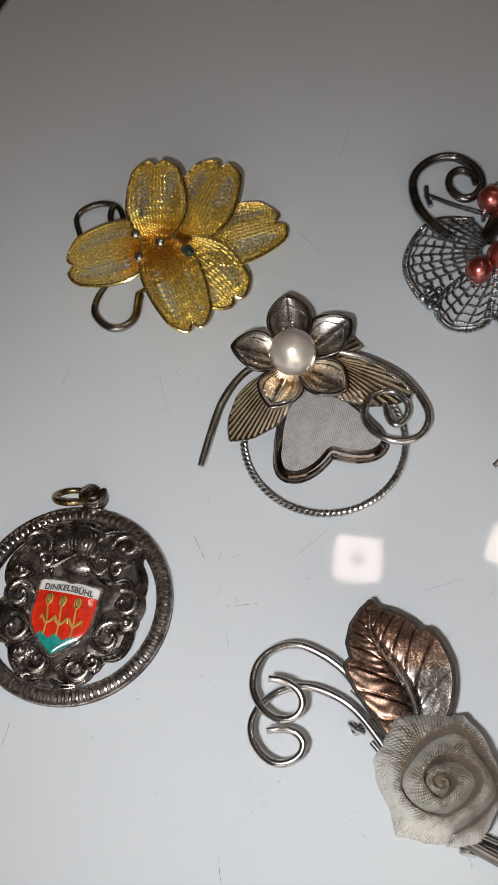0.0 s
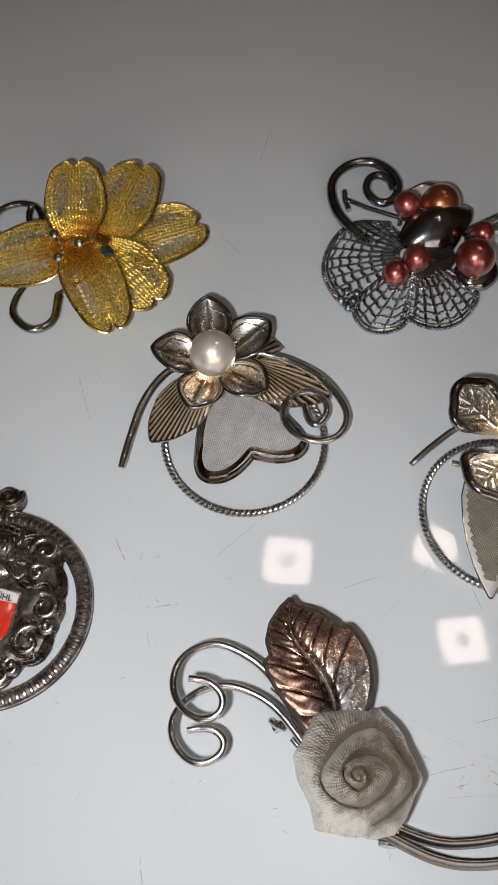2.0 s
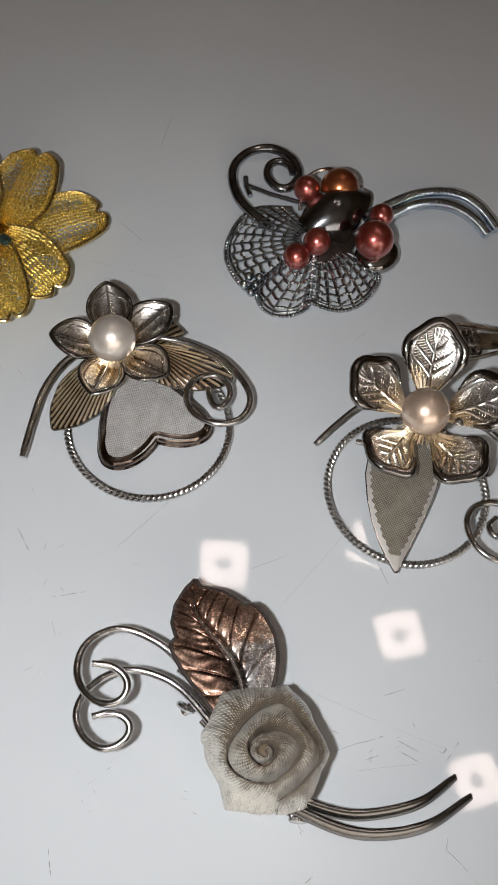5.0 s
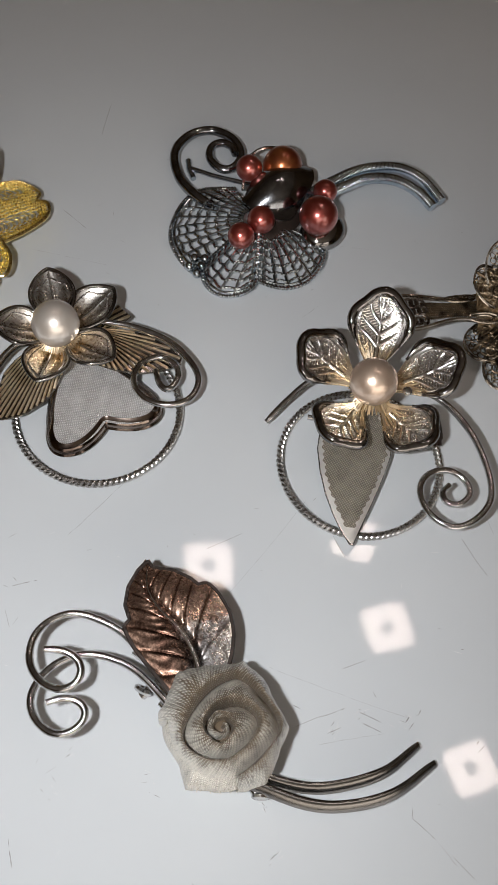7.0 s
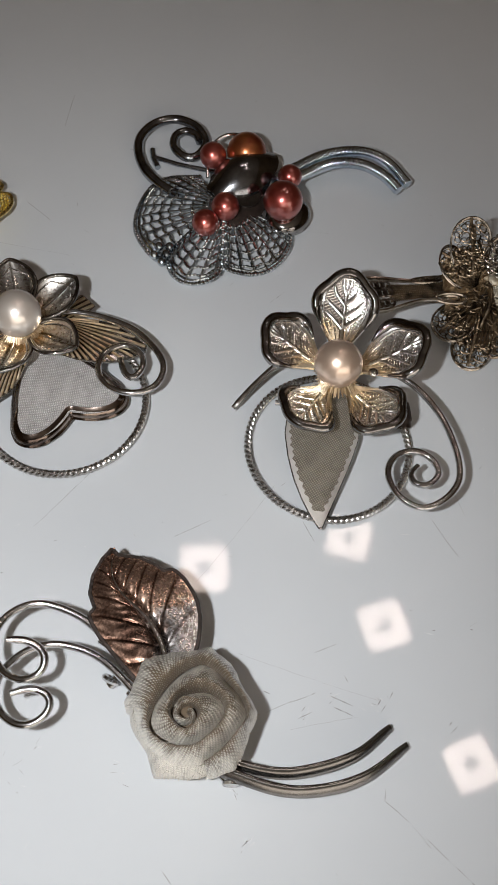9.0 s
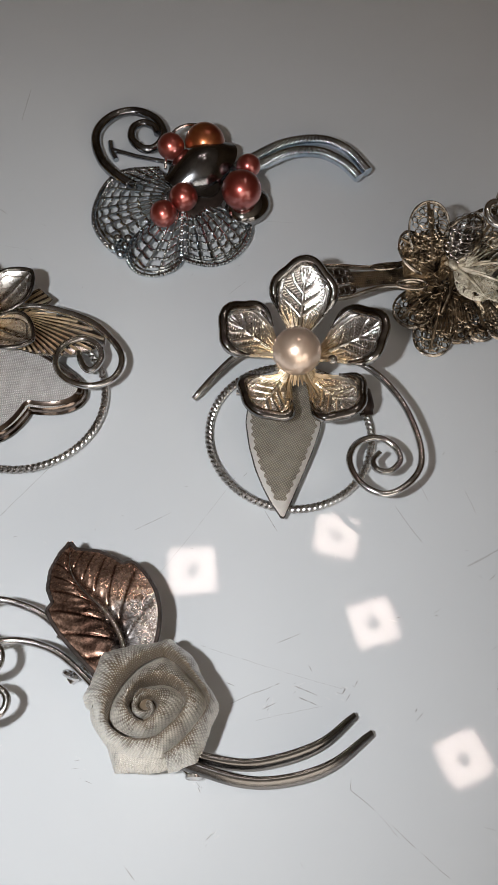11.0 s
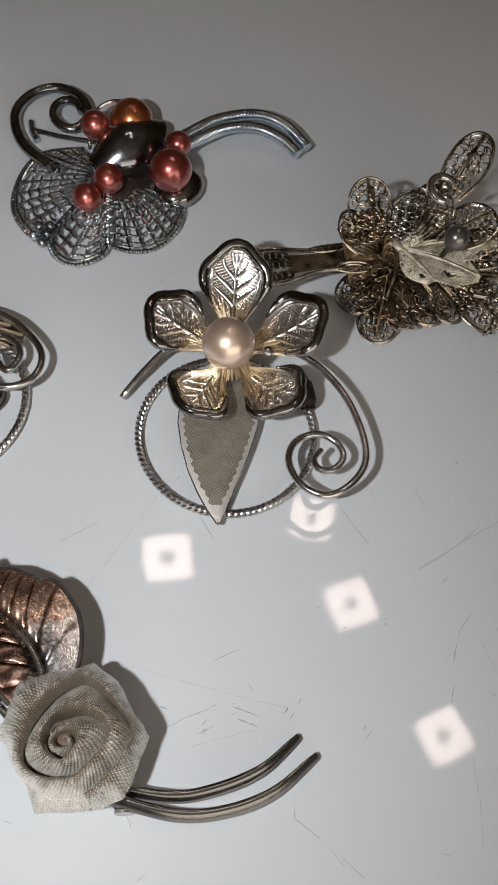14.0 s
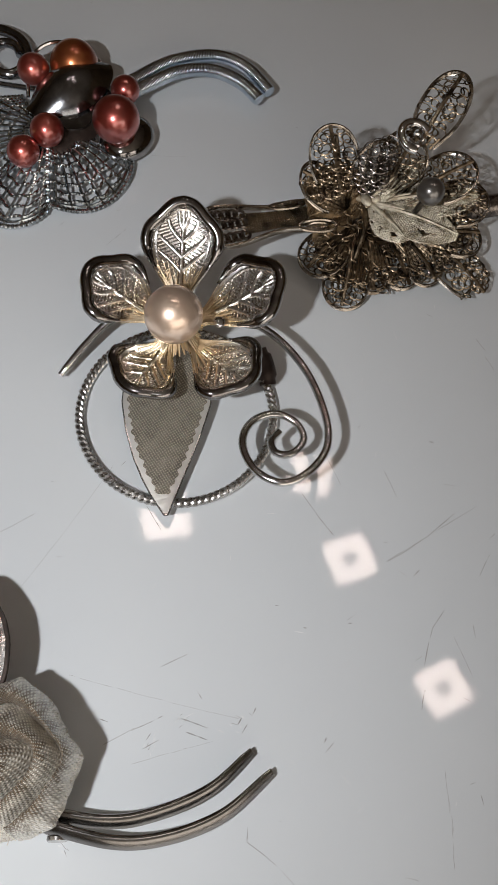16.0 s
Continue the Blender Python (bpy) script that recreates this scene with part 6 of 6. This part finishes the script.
    for s, v0 in ((1, 0.74), (-1, 0.58)):
        b = np.linspace(0, 2 * math.pi, 40, endpoint=False)
        curl = q(s * (0.78 + 0.30 * np.sin(b)), v0 + 0.13 * np.cos(b)) + (0, 0, 0.7)
        inner = q(s * (0.78 + 0.14 * np.sin(b)), v0 + 0.07 * np.cos(b)) + (0, 0, 0.7)
        part("curl", Geo().tube(curl, 0.28, 6, closed=True).tube(inner, 0.2, 5, closed=True), RIMS, strap, "rolled filigree curl")
    ends = Geo()
    for k in range(5):
        for s in (-0.6, 0.0, 0.6):
            ends.ring(q(np.array(s), np.array(0.03 + 0.05 * k)), 0.8, 0.28, (0, 0, 1), 12, 5)
    part("pierced_end", ends, TARNISH, strap, "dark pierced end")
    part("clasp", Geo().tube([(118, 80.2, 2.0), (121.5, 79.8, 2.0), (126, 79.4, 2.0)], 1.9, 12), TARNISH, root, "dark clasp bar")
    pin(root, (90, 79), (112, 73), 0.7)
    part("back_plate", Geo().tube([(100, 78, 0.9), (100, 78, 6)], 2.5, 14), ANTIQUE, root)
    return root


filigree_brooch()

# ---- scratches in the lacquer ----
LONG = [
    (50.1, 46.1, 51.0, 41.9, 1.0), (72.3, 40.7, 74.3, 33.2, 1.0), (80.1, 27.0, 86.5, 28.4, 1.0), (87.8, 28.9, 92.5, 30.6, 1.0), (82.8, 23.8, 84.1, 24.4, 1.3), (79.1, 11.7, 82.3, 16.1, 1.0),
    (82.3, 16.1, 84.9, 17.8, 1.0), (76.3, 6.5, 77.9, 8.8, 0.9), (45.0, 23.3, 49.0, 23.8, 0.9), (39.0, 16.7, 43.5, 17.1, 1.0), (39.7, 14.0, 42.1, 14.4, 1.0), (45.6, 16.0, 48.5, 13.7, 1.1),
    (45.7, 14.2, 48.0, 12.3, 1.2), (52.4, 12.8, 53.2, 13.5, 1.4), (52.6, 11.6, 53.6, 12.4, 1.4), (54.7, 13.4, 55.4, 14.1, 1.4), (62.1, 5.7, 63.6, 6.5, 1.3), (62.4, 6.9, 62.9, 7.4, 1.3),
]
MORE = [
    (33.2, 26.3, 53.0, 13.3, 0.3), (37.8, 12.7, 48.8, 11.9, 0.3), (48.8, -1.0, 49.5, 0.6, 1.0), (48.8, -1.0, 51.3, -4.6, 1.0), (53.2, -7.6, 55.2, -11.1, 0.9), (56.0, -12.4, 58.4, -16.2, 0.8),
    (14.5, -1.7, 15.3, -3.5, 1.4), (26.7, 150.4, 30.4, 159.8, 0.9), (15.2, 129.9, 19.0, 123.9, 0.8), (7.6, 120.4, 21.5, 113.6, 0.3), (5.2, 56.2, 16.2, 64.0, 0.6), (-11.1, 62.7, -9.6, 58.2, 1.2),
    (-16.1, 97.3, -14.5, 87.6, 0.8), (-10.4, 10.3, -10.3, 6.3, 1.2), (-44.5, 29.2, -43.2, 33.1, 1.3), (-5.3, 49.1, -1.1, 49.2, 1.2), (-33.7, 100.6, -35.3, 97.5, 0.9), (-12.0, 37.5, -10.6, 37.8, 0.8),
]
SHORT = [
    (27.9, 48.6, 34.6, 50.1, 1.0), (29.7, 39.8, 47.3, 53.8, 0.5), (80.1, 27.1, 92.4, 29.8, 1.0), (92.4, 29.8, 96.0, 30.5, 0.7), (84.7, 14.0, 84.8, 8.0, 0.7), (48.8, 18.6, 49.0, 17.5, 1.2),
    (75.2, -4.4, 73.7, -9.4, 0.8), (51.8, -5.7, 53.2, -8.8, 1.0), (77.9, 45.3, 78.3, 40.3, 0.8), (85.4, 40.2, 85.5, 35.9, 0.8), (70.2, 109.2, 75.9, 107.3, 0.5), (35.5, 19.5, 36.5, 18.7, 1.8),
    (92.0, 20.8, 94.8, 23.2, 1.2), (108.9, 57.1, 109.4, 54.7, 1.0), (108.8, 53.6, 109.2, 50.9, 1.0), (76.2, -1.2, 74.4, -6.4, 0.7), (74.1, -7.7, 72.2, -12.6, 0.7), (79.2, -5.9, 79.0, -7.2, 1.2),
]
FAINT = [
    (88.0, 14.8, 87.5, 12.9, 0.8), (93.9, 42.6, 94.5, 42.2, 2.0), (65.2, 22.0, 65.7, 21.8, 2.0), (71.4, 20.6, 71.9, 20.4, 2.0), (-13.0, 98.3, -11.4, 95.5, 0.8), (-45.7, 104.7, -44.0, 106.6, 0.8),
    (-6.8, 45.1, -6.5, 42.2, 1.0), (-9.2, 96.2, -7.5, 93.1, 0.6), (57.2, 92.8, 61.3, 95.0, 0.7), (35.1, 16.2, 40.1, 16.9, 1.0),
]
marks("scratch", LONG + MORE, SCRATCH, 0.15, "fine dark scratches")
marks("scratch", SHORT + FAINT, SCRATCH, 0.10, "faint dark scratches")
small, pale_marks = [], []
for k in range(210):
    x, y, a, L = random.uniform(-45, 105), random.uniform(-15, 150), random.uniform(0, math.pi), random.uniform(0.3, 1.8)
    (small if k % 2 else pale_marks).append((x, y, x + L * math.cos(a), y + L * math.sin(a), random.uniform(0.4, 1.0)))
for cx, cy in ((45.4, 15.8), (40.5, 14.2), (52.8, 12.4), (27.4, 5.7), (27.5, -1.2), (-6.1, 49.6), (-9.3, 35.9), (-21.3, 35.8), (-3.7, 15.3), (-0.1, 19.9), (11.5, 14.1), (-22.8, 16.5)):
    h = random.uniform(0, math.pi)
    for k in range(9 if cx > 20 else 4):
        x, y, a, L = cx + random.gauss(0, 0.9), cy + random.gauss(0, 0.6), h + random.gauss(0, 0.25), random.uniform(0.3, 1.1)
        (pale_marks if k % 3 else small).append((x, y, x + L * math.cos(a), y + L * math.sin(a), random.uniform(0.7, 1.5)))
marks("scratch", small, SCRATCH, 0.10, "short dark scratches")
marks("scuff", pale_marks, SCUFF, 0.19, "short pale scuffs")

bpy.data.objects.remove(HERE)
